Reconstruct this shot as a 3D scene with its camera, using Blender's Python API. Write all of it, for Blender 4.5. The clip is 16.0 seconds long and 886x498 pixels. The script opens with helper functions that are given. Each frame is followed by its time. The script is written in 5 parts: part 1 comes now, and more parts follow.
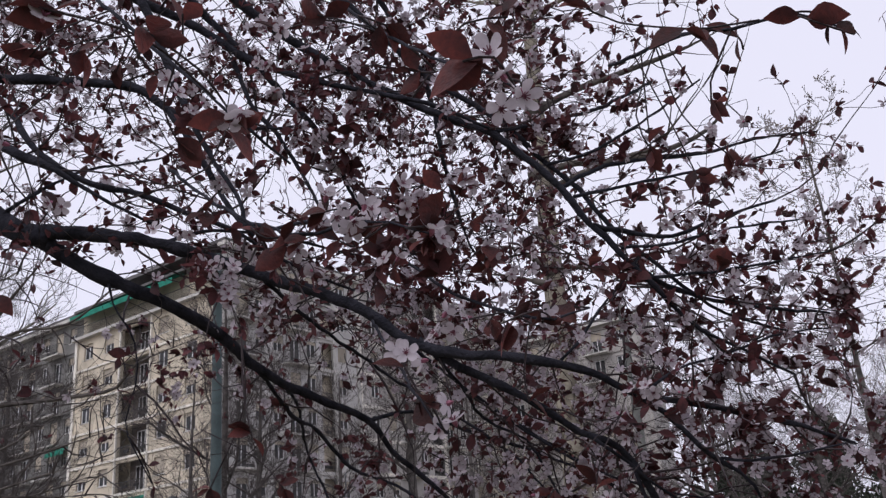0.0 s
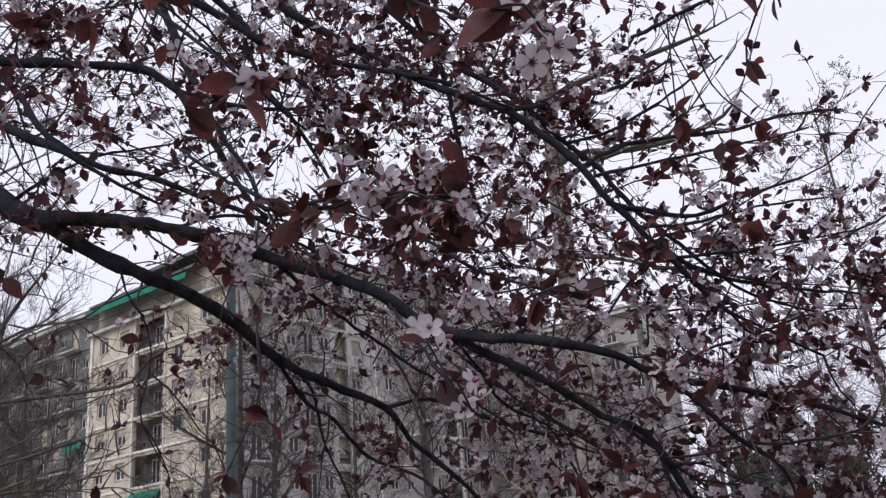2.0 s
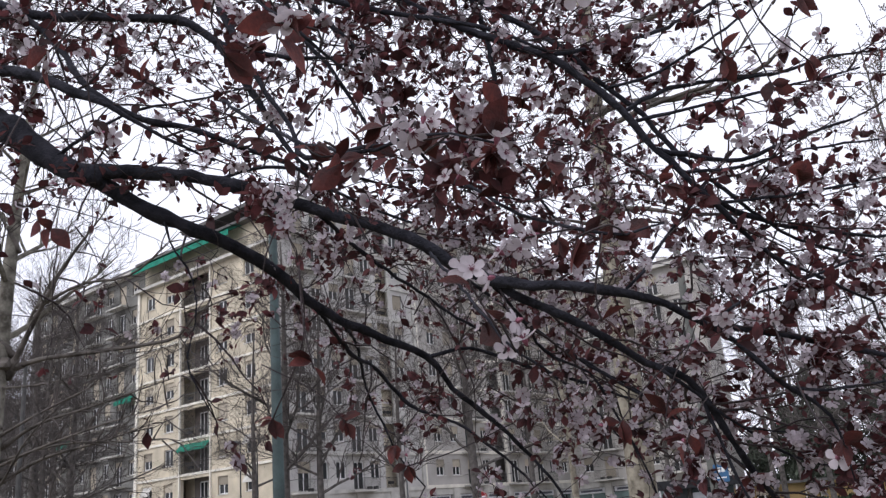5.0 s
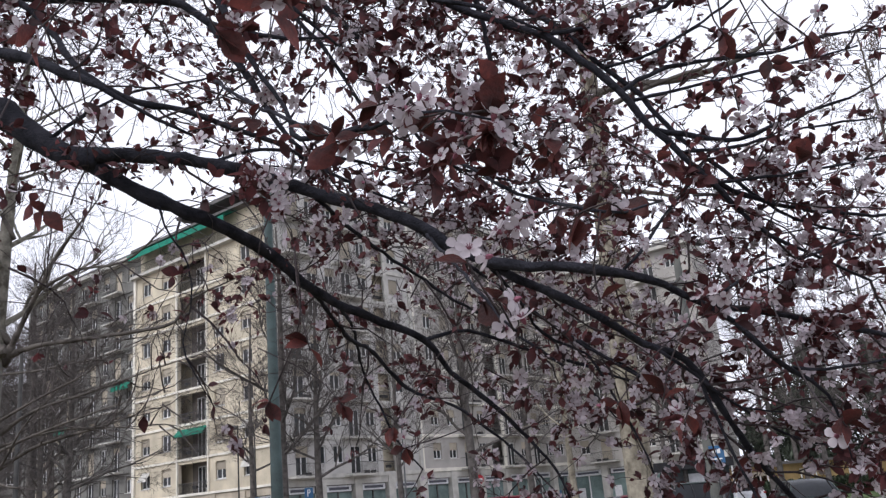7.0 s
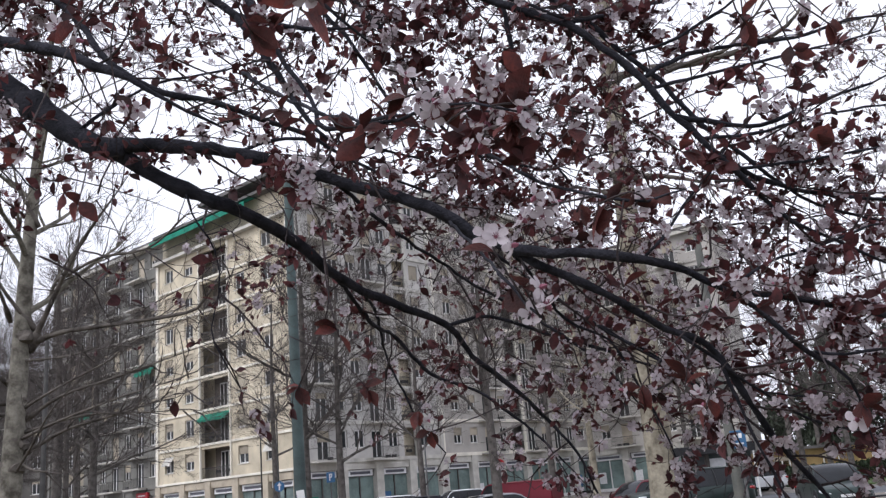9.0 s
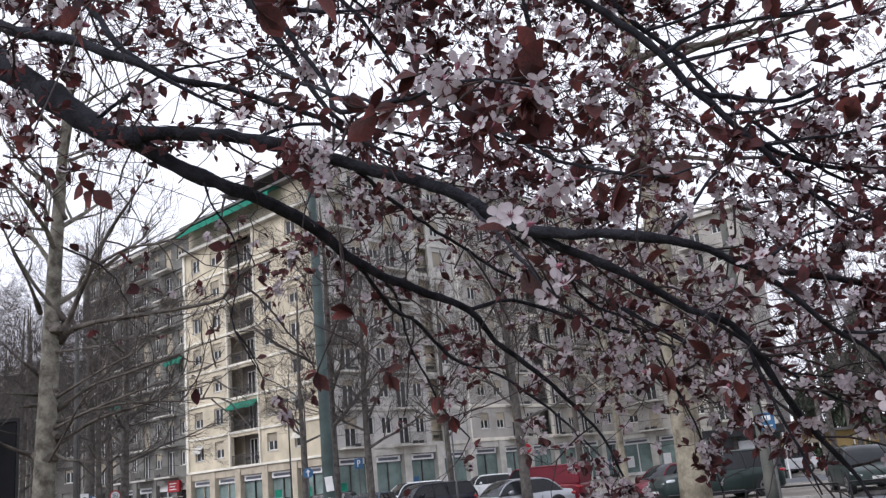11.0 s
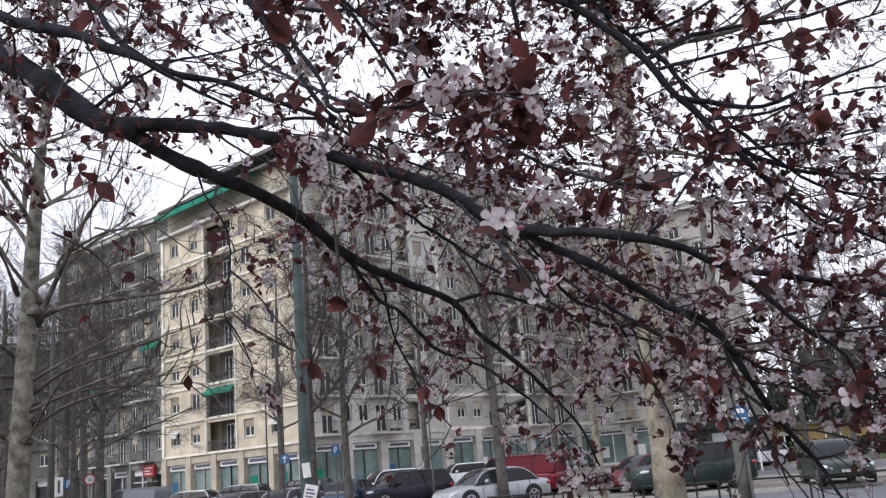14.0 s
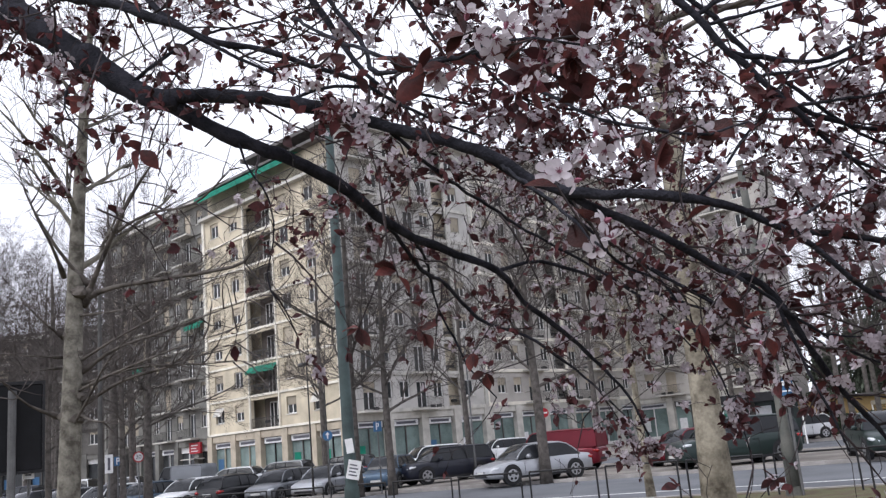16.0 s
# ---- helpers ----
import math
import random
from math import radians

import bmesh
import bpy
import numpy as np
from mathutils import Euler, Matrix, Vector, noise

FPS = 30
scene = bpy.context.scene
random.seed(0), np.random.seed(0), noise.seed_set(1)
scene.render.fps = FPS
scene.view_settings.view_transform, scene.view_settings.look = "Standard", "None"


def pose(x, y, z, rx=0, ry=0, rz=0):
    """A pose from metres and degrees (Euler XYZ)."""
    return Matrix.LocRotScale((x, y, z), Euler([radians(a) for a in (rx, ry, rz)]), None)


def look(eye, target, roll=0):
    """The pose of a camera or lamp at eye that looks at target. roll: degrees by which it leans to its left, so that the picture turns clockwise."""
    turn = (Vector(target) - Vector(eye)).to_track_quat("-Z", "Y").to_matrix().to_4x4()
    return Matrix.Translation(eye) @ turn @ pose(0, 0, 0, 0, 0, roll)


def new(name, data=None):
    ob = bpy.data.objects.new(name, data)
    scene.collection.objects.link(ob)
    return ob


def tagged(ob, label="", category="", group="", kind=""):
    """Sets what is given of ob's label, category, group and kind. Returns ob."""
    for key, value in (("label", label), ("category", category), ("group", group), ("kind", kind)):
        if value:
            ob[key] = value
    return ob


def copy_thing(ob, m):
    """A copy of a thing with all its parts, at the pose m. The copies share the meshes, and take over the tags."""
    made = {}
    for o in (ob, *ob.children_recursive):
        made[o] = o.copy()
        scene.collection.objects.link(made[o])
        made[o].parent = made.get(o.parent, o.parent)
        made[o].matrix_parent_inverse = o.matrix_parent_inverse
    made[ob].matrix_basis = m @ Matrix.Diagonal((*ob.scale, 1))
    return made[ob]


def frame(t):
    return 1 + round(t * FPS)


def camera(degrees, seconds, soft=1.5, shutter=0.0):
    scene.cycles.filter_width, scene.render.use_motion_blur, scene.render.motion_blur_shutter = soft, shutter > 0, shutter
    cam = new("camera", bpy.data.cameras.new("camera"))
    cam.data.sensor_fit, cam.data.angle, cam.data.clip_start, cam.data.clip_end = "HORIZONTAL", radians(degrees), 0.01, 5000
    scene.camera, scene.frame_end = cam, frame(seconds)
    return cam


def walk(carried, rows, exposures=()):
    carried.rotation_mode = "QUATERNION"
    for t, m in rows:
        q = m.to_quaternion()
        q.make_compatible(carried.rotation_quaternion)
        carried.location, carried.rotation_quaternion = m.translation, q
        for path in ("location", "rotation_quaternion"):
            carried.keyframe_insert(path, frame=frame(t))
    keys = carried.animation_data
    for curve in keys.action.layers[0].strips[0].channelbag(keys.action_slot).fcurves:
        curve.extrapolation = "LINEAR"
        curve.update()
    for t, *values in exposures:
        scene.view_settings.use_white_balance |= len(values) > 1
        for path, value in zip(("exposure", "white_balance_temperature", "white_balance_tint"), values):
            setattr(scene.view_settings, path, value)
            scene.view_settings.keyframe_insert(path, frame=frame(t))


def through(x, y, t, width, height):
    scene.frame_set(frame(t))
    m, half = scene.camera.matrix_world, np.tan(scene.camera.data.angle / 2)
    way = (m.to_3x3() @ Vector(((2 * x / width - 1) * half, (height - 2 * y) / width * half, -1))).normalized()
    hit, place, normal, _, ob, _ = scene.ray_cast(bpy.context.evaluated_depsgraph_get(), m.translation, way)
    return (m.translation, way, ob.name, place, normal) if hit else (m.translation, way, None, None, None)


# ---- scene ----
cam = camera(53.5, 16.0, soft=1.32)
ROWS = [
    (0.0, 0.0391, -0.0383, 1.7815, 110.375, 4.536, -6.451),
    (0.5, 0.0383, -0.0431, 1.7815, 110.513, 4.805, -5.016),
    (1.0, 0.0419, -0.0228, 1.7757, 110.687, 4.782, -5.631),
    (1.5, 0.0258, 0.0023, 1.7717, 110.544, 4.582, -6.069),
    (2.0, 0.0330, 0.0068, 1.7776, 109.949, 4.796, -5.502),
    (2.5, 0.0497, 0.0016, 1.7730, 109.978, 5.046, -4.795),
    (3.0, 0.0444, -0.0037, 1.7714, 108.759, 5.013, -4.173),
    (3.5, 0.0307, 0.0078, 1.7691, 108.310, 4.859, -3.473),
    (4.0, 0.0301, 0.0194, 1.7679, 108.252, 4.760, -2.766),
    (4.5, 0.0301, 0.0162, 1.7694, 107.665, 4.903, -2.261),
    (5.0, 0.0308, 0.0154, 1.7679, 107.217, 4.570, -2.858),
    (7.5, 0.0291, 0.0264, 1.7659, 106.091, 5.081, -2.928),
    (8.0, 0.0217, 0.0206, 1.7675, 106.159, 5.054, -1.193),
    (8.5, 0.0197, 0.0094, 1.7663, 106.121, 4.916, -0.966),
    (9.0, 0.0216, 0.0034, 1.7635, 105.343, 4.884, -1.725),
    (11.5, 0.0318, 0.0245, 1.7627, 104.577, 5.454, 0.241),
    (12.0, 0.0311, -0.0003, 1.7652, 104.532, 5.412, -0.067),
    (12.5, 0.0336, -0.0219, 1.7658, 104.451, 5.369, -0.091),
    (13.0, 0.0325, -0.0199, 1.7611, 104.068, 4.898, -1.089),
    (13.5, 0.0245, -0.0194, 1.7596, 103.929, 4.712, -1.974),
    (14.0, 0.0159, -0.0318, 1.7615, 103.733, 4.681, -1.490),
    (14.5, 0.0464, -0.0180, 1.7530, 103.143, 6.286, 0.212),
    (15.0, 0.0232, 0.0026, 1.7487, 102.478, 6.258, 0.815),
    (15.5, 0.0050, 0.0010, 1.7499, 102.555, 5.669, 1.130),
    (16.0, 0.0000, -0.0000, 1.7500, 102.450, 5.078, 1.120),
]
walk(cam, [(t, pose(*p)) for t, *p in ROWS], exposures=[(0.0, -0.22, 6060, 19), (3.0, 0.05, 6040, 16), (9.0, 0.29, 6070, 13), (16.0, 0.42, 6080, 13)])

# ---- overcast daylight ----
world = bpy.data.worlds.new("overcast")
scene.world = world
world.use_nodes = True
wn, wl = world.node_tree.nodes, world.node_tree.links
sky = wn.new("ShaderNodeTexSky")
sky.sky_type, sky.sun_disc = "NISHITA", False
sky.sun_elevation, sky.sun_rotation = radians(51), radians(240)
sky.air_density, sky.dust_density = 1.5, 6.0
grey = wn.new("ShaderNodeHueSaturation")
grey.inputs["Saturation"].default_value = 0.12
cloud = wn.new("ShaderNodeMixRGB")
cloud.inputs[0].default_value = 0.75
cloud.inputs[2].default_value = (10.55, 10.52, 11.2, 1)
wl.new(sky.outputs[0], grey.inputs["Color"])
wl.new(grey.outputs[0], cloud.inputs[1])
wl.new(cloud.outputs[0], wn["Background"].inputs["Color"])
wn["Background"].inputs["Strength"].default_value = 0.11
sun = new("sun", bpy.data.lights.new("sun", "SUN"))
sun.data.energy, sun.data.angle, sun.data.color = 1.05, radians(30), (1.0, 0.97, 0.92)
sun.matrix_basis = look((-14, -8, 17), (0, 0, 0))

# ---- materials ----
def mat(name, col, rough=0.8, var=0.25, scale=6.0, fine=60.0, bump=0.15, metal=0.0, spec=0.3, col2=None, island=0.0, obrand=0.0, through=0.0):
    """A procedural surface: two scales of variation in colour, fine relief."""
    m = bpy.data.materials.new(name)
    m.use_nodes = True
    nt = m.node_tree
    N, L = nt.nodes, nt.links
    b = N["Principled BSDF"]
    b.inputs["Roughness"].default_value = rough
    b.inputs["Metallic"].default_value = metal
    b.inputs["Specular IOR Level"].default_value = spec
    tc = N.new("ShaderNodeTexCoord")
    n1 = N.new("ShaderNodeTexNoise")
    n1.inputs["Scale"].default_value = scale
    n1.inputs["Detail"].default_value = 4
    n2 = N.new("ShaderNodeTexNoise")
    n2.inputs["Scale"].default_value = fine
    n2.inputs["Detail"].default_value = 3
    L.new(tc.outputs["Object"], n1.inputs["Vector"])
    L.new(tc.outputs["Object"], n2.inputs["Vector"])
    ramp = N.new("ShaderNodeValToRGB")
    c = np.array(col)
    d = np.array(col2) if col2 is not None else c * (1 - 1.3 * var)
    ramp.color_ramp.elements[0].position, ramp.color_ramp.elements[0].color = 0.33, (*d, 1)
    ramp.color_ramp.elements[1].position, ramp.color_ramp.elements[1].color = 0.66, (*np.minimum(c * (1 + var * 0.5), 1), 1)
    add = N.new("ShaderNodeMath")
    add.operation = "MULTIPLY_ADD"
    add.inputs[1].default_value = 0.3
    L.new(n2.outputs["Fac"], add.inputs[0])
    sub = N.new("ShaderNodeMath")
    sub.operation = "SUBTRACT"
    sub.inputs[1].default_value = 0.15
    L.new(n1.outputs["Fac"], sub.inputs[0])
    L.new(sub.outputs[0], add.inputs[2])
    L.new(add.outputs[0], ramp.inputs["Fac"])
    out = ramp.outputs["Color"]
    if island or obrand:
        src = N.new("ShaderNodeNewGeometry").outputs["Random Per Island"] if island else N.new("ShaderNodeObjectInfo").outputs["Random"]
        k = island or obrand
        mr = N.new("ShaderNodeMapRange")
        mr.inputs["To Min"].default_value, mr.inputs["To Max"].default_value = 1 - k, 1 + k
        L.new(src, mr.inputs["Value"])
        hs = N.new("ShaderNodeHueSaturation")
        L.new(mr.outputs[0], hs.inputs["Value"])
        L.new(out, hs.inputs["Color"])
        out = hs.outputs["Color"]
    L.new(out, b.inputs["Base Color"])
    if bump:
        bp = N.new("ShaderNodeBump")
        bp.inputs["Strength"].default_value = bump
        bp.inputs["Distance"].default_value = 0.02
        L.new(n2.outputs["Fac"], bp.inputs["Height"])
        L.new(bp.outputs["Normal"], b.inputs["Normal"])
    if through:
        tr = N.new("ShaderNodeBsdfTranslucent")
        L.new(out, tr.inputs["Color"])
        mx = N.new("ShaderNodeMixShader")
        mx.inputs[0].default_value = through
        L.new(b.outputs[0], mx.inputs[1])
        L.new(tr.outputs[0], mx.inputs[2])
        L.new(mx.outputs[0], N["Material Output"].inputs["Surface"])
    return m


def glass(name, col, rough=0.08):
    m = mat(name, col, rough, 0.3, 0.7, 9, 0.02, spec=0.25)
    return m


PLUM_BARK = mat("plum_bark", (0.030, 0.030, 0.038), 0.95, 0.5, 25, 160, 0.4, spec=0.12, col2=(0.013, 0.013, 0.017))
TWIG = mat("plum_twig", (0.046, 0.034, 0.036), 0.8, 0.4, 30, 200, 0.3)
LEAF = mat("plum_leaf", (0.108, 0.031, 0.027), 0.55, 0.4, 40, 240, 0.2, spec=0.25, col2=(0.044, 0.022, 0.023), obrand=0.6, through=0.42)
LEAF_FAR = mat("plum_leaf_far", (0.105, 0.035, 0.037), 0.6, 0.4, 40, 240, 0.0, spec=0.2, col2=(0.052, 0.027, 0.030), island=0.6, through=0.42)
PETAL = mat("plum_petal", (0.54, 0.485, 0.515), 0.6, 0.12, 60, 300, 0.05, spec=0.2, obrand=0.12, through=0.4)
PETAL_FAR = mat("plum_petal_far", (0.52, 0.46, 0.495), 0.6, 0.15, 60, 300, 0.0, spec=0.2, island=0.18, through=0.4)
SEPAL = mat("plum_sepal", (0.16, 0.035, 0.055), 0.6, 0.3, 60, 300, 0.0)
STAMEN = mat("plum_stamen", (0.24, 0.08, 0.12), 0.6, 0.3, 60, 300, 0.0)
PLANE_BARK = mat("plane_bark", (0.29, 0.262, 0.205), 0.9, 0.25, 3.4, 22, 0.6, spec=0.12, col2=(0.10, 0.086, 0.066))
GREY_PLANE = mat("grey_plane_bark", (0.205, 0.192, 0.162), 0.92, 0.3, 4.5, 24, 0.8, spec=0.1, col2=(0.075, 0.068, 0.056))
GREY_BARK = mat("grey_bark", (0.11, 0.098, 0.088), 0.9, 0.4, 5, 40, 0.4)
BARE_TWIG = mat("bare_twig", (0.085, 0.072, 0.066), 0.9, 0.35, 4, 40, 0.0)
BUDS = mat("buds", (0.17, 0.13, 0.10), 0.9, 0.3, 5, 40, 0.0, island=0.3)
PINE = mat("pine_needles", (0.045, 0.055, 0.038), 0.8, 0.4, 3, 20, 0.0, island=0.4)
BEIGE = mat("beige_render", (0.60, 0.53, 0.40), 0.9, 0.22, 0.5, 14, 0.1)
CREAM = mat("cream_render", (0.78, 0.74, 0.64), 0.9, 0.14, 0.6, 14, 0.1)
GREYWALL = mat("grey_render", (0.52, 0.50, 0.47), 0.9, 0.16, 0.5, 14, 0.1)
PINKWALL = mat("pinkish_render", (0.43, 0.405, 0.37), 0.9, 0.16, 0.5, 14, 0.1)
STONE = mat("beige_stone", (0.47, 0.41, 0.32), 0.85, 0.2, 1.0, 18, 0.15)
# brown-grey brick with the long block's shade put into its tone
DARKWALL = mat("shaded_brown_grey_brick", (0.205, 0.20, 0.182), 0.9, 0.25, 0.6, 12, 0.15)
# a darker brown brick for the block far down the street
DARKERWALL = mat("darker_brown_brick", (0.15, 0.142, 0.13), 0.9, 0.25, 0.6, 12, 0.15)
PALE = mat("pale_stone", (0.54, 0.52, 0.47), 0.85, 0.18, 1.2, 20, 0.15)
# brown recess wall, darker than the facades: the recess shade is in its colour
LOGGIA = mat("shaded_loggia_wall", (0.20, 0.17, 0.145), 0.9, 0.2, 0.8, 15, 0.1)
FRAMEW = mat("white_frame", (0.76, 0.75, 0.73), 0.5, 0.1, 3, 40, 0.02)
SHUTTER = mat("roller_shutter", (0.42, 0.37, 0.29), 0.7, 0.15, 1, 40, 0.05, obrand=0.25)
# opaque panes: the dark of the unlit rooms behind is in this colour
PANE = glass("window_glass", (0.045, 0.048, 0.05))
SHOPGLASS = glass("shop_glass", (0.19, 0.25, 0.235))
AWNING = mat("green_awning", (0.010, 0.21, 0.135), 0.75, 0.25, 1.5, 30, 0.05)
ROOFT = mat("roof_metal", (0.13, 0.12, 0.115), 0.7, 0.3, 1.0, 18, 0.1)
RAILM = mat("railing_metal", (0.11, 0.105, 0.10), 0.6, 0.2, 4, 40, 0.05, metal=0.3)
POLEGREEN = mat("green_pole_paint", (0.045, 0.066, 0.064), 0.65, 0.3, 3, 40, 0.08, spec=0.25)
POLEGREY = mat("grey_pole", (0.12, 0.12, 0.12), 0.6, 0.25, 3, 40, 0.05)
DARKPOLE = mat("dark_steel", (0.045, 0.043, 0.04), 0.65, 0.3, 4, 40, 0.08)
BLACKM = mat("black_metal", (0.018, 0.018, 0.02), 0.5, 0.3, 6, 50, 0.05)
ASPHALT = mat("asphalt", (0.128, 0.134, 0.144), 0.9, 0.2, 0.35, 40, 0.2)
GRASS = mat("verge_soil_grass", (0.080, 0.082, 0.036), 0.95, 0.4, 2.2, 25, 0.8, col2=(0.082, 0.055, 0.036))
PAVING = mat("gritty_paving", (0.215, 0.195, 0.172), 0.92, 0.3, 0.5, 30, 0.3)
KERB = mat("kerb_stone", (0.33, 0.31, 0.29), 0.85, 0.2, 2, 30, 0.2)
PAINT = mat("road_paint", (0.62, 0.62, 0.6), 0.8, 0.3, 5, 50, 0.05)
LAWN = mat("lawn", (0.075, 0.115, 0.035), 0.95, 0.3, 1.2, 30, 0.4)
HEDGE = mat("hedge_leaves", (0.030, 0.046, 0.022), 0.8, 0.4, 3, 30, 0.0, island=0.4)
OCHRE = mat("ochre_wall", (0.36, 0.25, 0.11), 0.9, 0.2, 0.8, 12, 0.1)
TYRE = mat("tyre_rubber", (0.02, 0.02, 0.021), 0.85, 0.2, 9, 60, 0.1)
RIM = mat("alloy_rim", (0.42, 0.42, 0.43), 0.35, 0.1, 9, 60, 0.0, metal=0.9)
CARGLASS = glass("car_glass", (0.020, 0.022, 0.025), 0.05)
LAMPW = mat("lamp_lens", (0.62, 0.64, 0.66), 0.2, 0.1, 20, 90, 0.0, spec=0.6)
LAMPR = mat("tail_lens", (0.32, 0.012, 0.014), 0.25, 0.1, 20, 90, 0.0, spec=0.6)
TRIM = mat("black_trim", (0.02, 0.02, 0.022), 0.6, 0.2, 9, 60, 0.0)
PLATE = mat("plate_white", (0.6, 0.6, 0.58), 0.5, 0.1, 9, 60, 0.0)
SIGNBLUE = mat("sign_blue", (0.045, 0.125, 0.25), 0.4, 0.1, 5, 60, 0.0)
SIGNWHITE = mat("sign_white", (0.72, 0.72, 0.72), 0.45, 0.1, 5, 60, 0.0)
SIGNRED = mat("sign_red", (0.33, 0.02, 0.028), 0.45, 0.1, 5, 60, 0.0)
SIGNDARK = mat("sign_lettering", (0.10, 0.10, 0.12), 0.5, 0.1, 5, 60, 0.0)
BOARD = mat("board_back", (0.012, 0.012, 0.014), 0.85, 0.3, 1.5, 30, 0.05)


def carpaint(name, col, metal=0.3):
    m = mat(name, col, 0.34, 0.12, 1.0, 30, 0.0, metal=metal, spec=0.3)
    m.node_tree.nodes["Principled BSDF"].inputs["Coat Weight"].default_value = 0.15
    return m


CAR = {
    "silver": carpaint("silver_paint", (0.40, 0.41, 0.43), 0.5), "navy": carpaint("navy_paint", (0.010, 0.012, 0.022), 0.0),
    "white": carpaint("white_paint", (0.74, 0.75, 0.76), 0.0), "red": carpaint("red_paint", (0.15, 0.009, 0.02)),
    "green": carpaint("dark_green_paint", (0.022, 0.035, 0.032)), "grey": carpaint("grey_paint", (0.20, 0.21, 0.225), 0.5),
    "black": carpaint("black_paint", (0.010, 0.010, 0.012), 0.0), "blue": carpaint("steel_blue_paint", (0.05, 0.085, 0.13)),
}


# ---- mesh helpers ----
class Acc:
    """Vertices and faces that become one mesh."""
    def __init__(self):
        self.v, self.f = [], []

    def box(self, x0, y0, z0, x1, y1, z1):
        o = len(self.v)
        self.v += [(x0, y0, z0), (x1, y0, z0), (x1, y1, z0), (x0, y1, z0), (x0, y0, z1), (x1, y0, z1), (x1, y1, z1), (x0, y1, z1)]
        self.f += [(o, o + 3, o + 2, o + 1), (o + 4, o + 5, o + 6, o + 7), (o, o + 1, o + 5, o + 4), (o + 1, o + 2, o + 6, o + 5), (o + 2, o + 3, o + 7, o + 6), (o + 3, o, o + 4, o + 7)]
        return self

    def prism(self, prof, y0, y1, in0=0.0):
        """A closed outline in x, z drawn out along y."""
        o, n = len(self.v), len(prof)
        self.v += [(x, y0, z) for x, z in prof] + [(x, y1, z) for x, z in prof]
        self.f += [tuple(o + i for i in range(n)), tuple(o + 2 * n - 1 - i for i in range(n))]
        self.f += [(o + i, o + n + i, o + n + (i + 1) % n, o + (i + 1) % n) for i in range(n)]
        return self

    def tube(self, pts, rad, sides=6):
        P = [Vector(p) for p in pts]
        n = len(P)
        o = len(self.v)
        ref = Vector((0.31, 0.22, 0.93)) if abs((P[-1] - P[0]).normalized().z) < 0.8 else Vector((1, 0.2, 0))
        for i in range(n):
            d = (P[min(i + 1, n - 1)] - P[max(i - 1, 0)]).normalized()
            a = d.cross(ref).normalized()
            b = d.cross(a)
            for k in range(sides):
                t = 2 * math.pi * k / sides
                self.v.append(tuple(P[i] + (a * math.cos(t) + b * math.sin(t)) * rad[i]))
        for i in range(n - 1):
            for k in range(sides):
                k2 = (k + 1) % sides
                self.f.append((o + i * sides + k, o + i * sides + k2, o + (i + 1) * sides + k2, o + (i + 1) * sides + k))
        self.f.append(tuple(o + (n - 1) * sides + k for k in range(sides)))
        self.f.append(tuple(o + sides - 1 - k for k in range(sides)))
        return self

    def disc(self, c, axis, r0, depth, sides=20):
        c, axis = Vector(c), Vector(axis).normalized()
        return self.tube([c, c + axis * depth], [r0, r0], sides)

    def add(self, verts, faces, m):
        o = len(self.v)
        self.v += [tuple(m @ Vector(p)) for p in verts]
        self.f += [tuple(o + i for i in f) for f in faces]
        return self

    def mesh(self, name, material, smooth=False):
        me = bpy.data.meshes.new(name)
        me.from_pydata(self.v, [], self.f)
        me.materials.append(material)
        if smooth:
            me.polygons.foreach_set("use_smooth", [True] * len(me.polygons))
        me.update()
        return me


def part(name, acc, material, parent=None, label="", smooth=False, m=None, bevel=0.0):
    ob = new(name, acc if isinstance(acc, bpy.types.Mesh) else acc.mesh(name, material, smooth))
    if parent is not None:
        ob.parent = parent
    if m is not None:
        ob.matrix_basis = m
    if bevel:
        md = ob.modifiers.new("bevel", "BEVEL")
        md.width, md.segments, md.limit_method = bevel, 2, "ANGLE"
    return tagged(ob, label) if label else ob


def root(name, m, label, category, group="", kind=""):
    ob = new(name)
    ob.matrix_basis = m
    return tagged(ob, label, category, group, kind)


def setting(name, acc, material, label, category):
    return tagged(part(name, acc, material), label, category, kind="structure")


def spline(pts, step):
    """Points (x, y, z, r) smoothed through the given ones (Catmull-Rom)."""
    P = [np.array(p, float) for p in pts]
    P = [2 * P[0] - P[1]] + P + [2 * P[-1] - P[-2]]
    out = []
    for i in range(1, len(P) - 2):
        a, b, c, d = P[i - 1:i + 3]
        n = max(2, int(np.linalg.norm((c - b)[:3]) / step))
        for k in range(n):
            t = k / n
            out.append(0.5 * (2 * b + (c - a) * t + (2 * a - 5 * b + 4 * c - d) * t * t + (3 * b - a - 3 * c + d) * t ** 3))
    out.append(P[-2])
    return out


# ---- ground and roads ----
# road frame: along = (0.918, -0.397), across = (0.397, 0.918) from the eye
ROAD = Matrix(((0.918, 0.397, 0, 0), (-0.397, 0.918, 0, 0), (0, 0, 1, 0), (0, 0, 0, 1)))


def strip(name, w0, w1, z, material, label, category, v0=-160, v1=200, thick=0.3):
    return tagged(part(name, Acc().box(v0, w0, z - thick, v1, w1, z), material, m=ROAD), label, category, kind="structure")


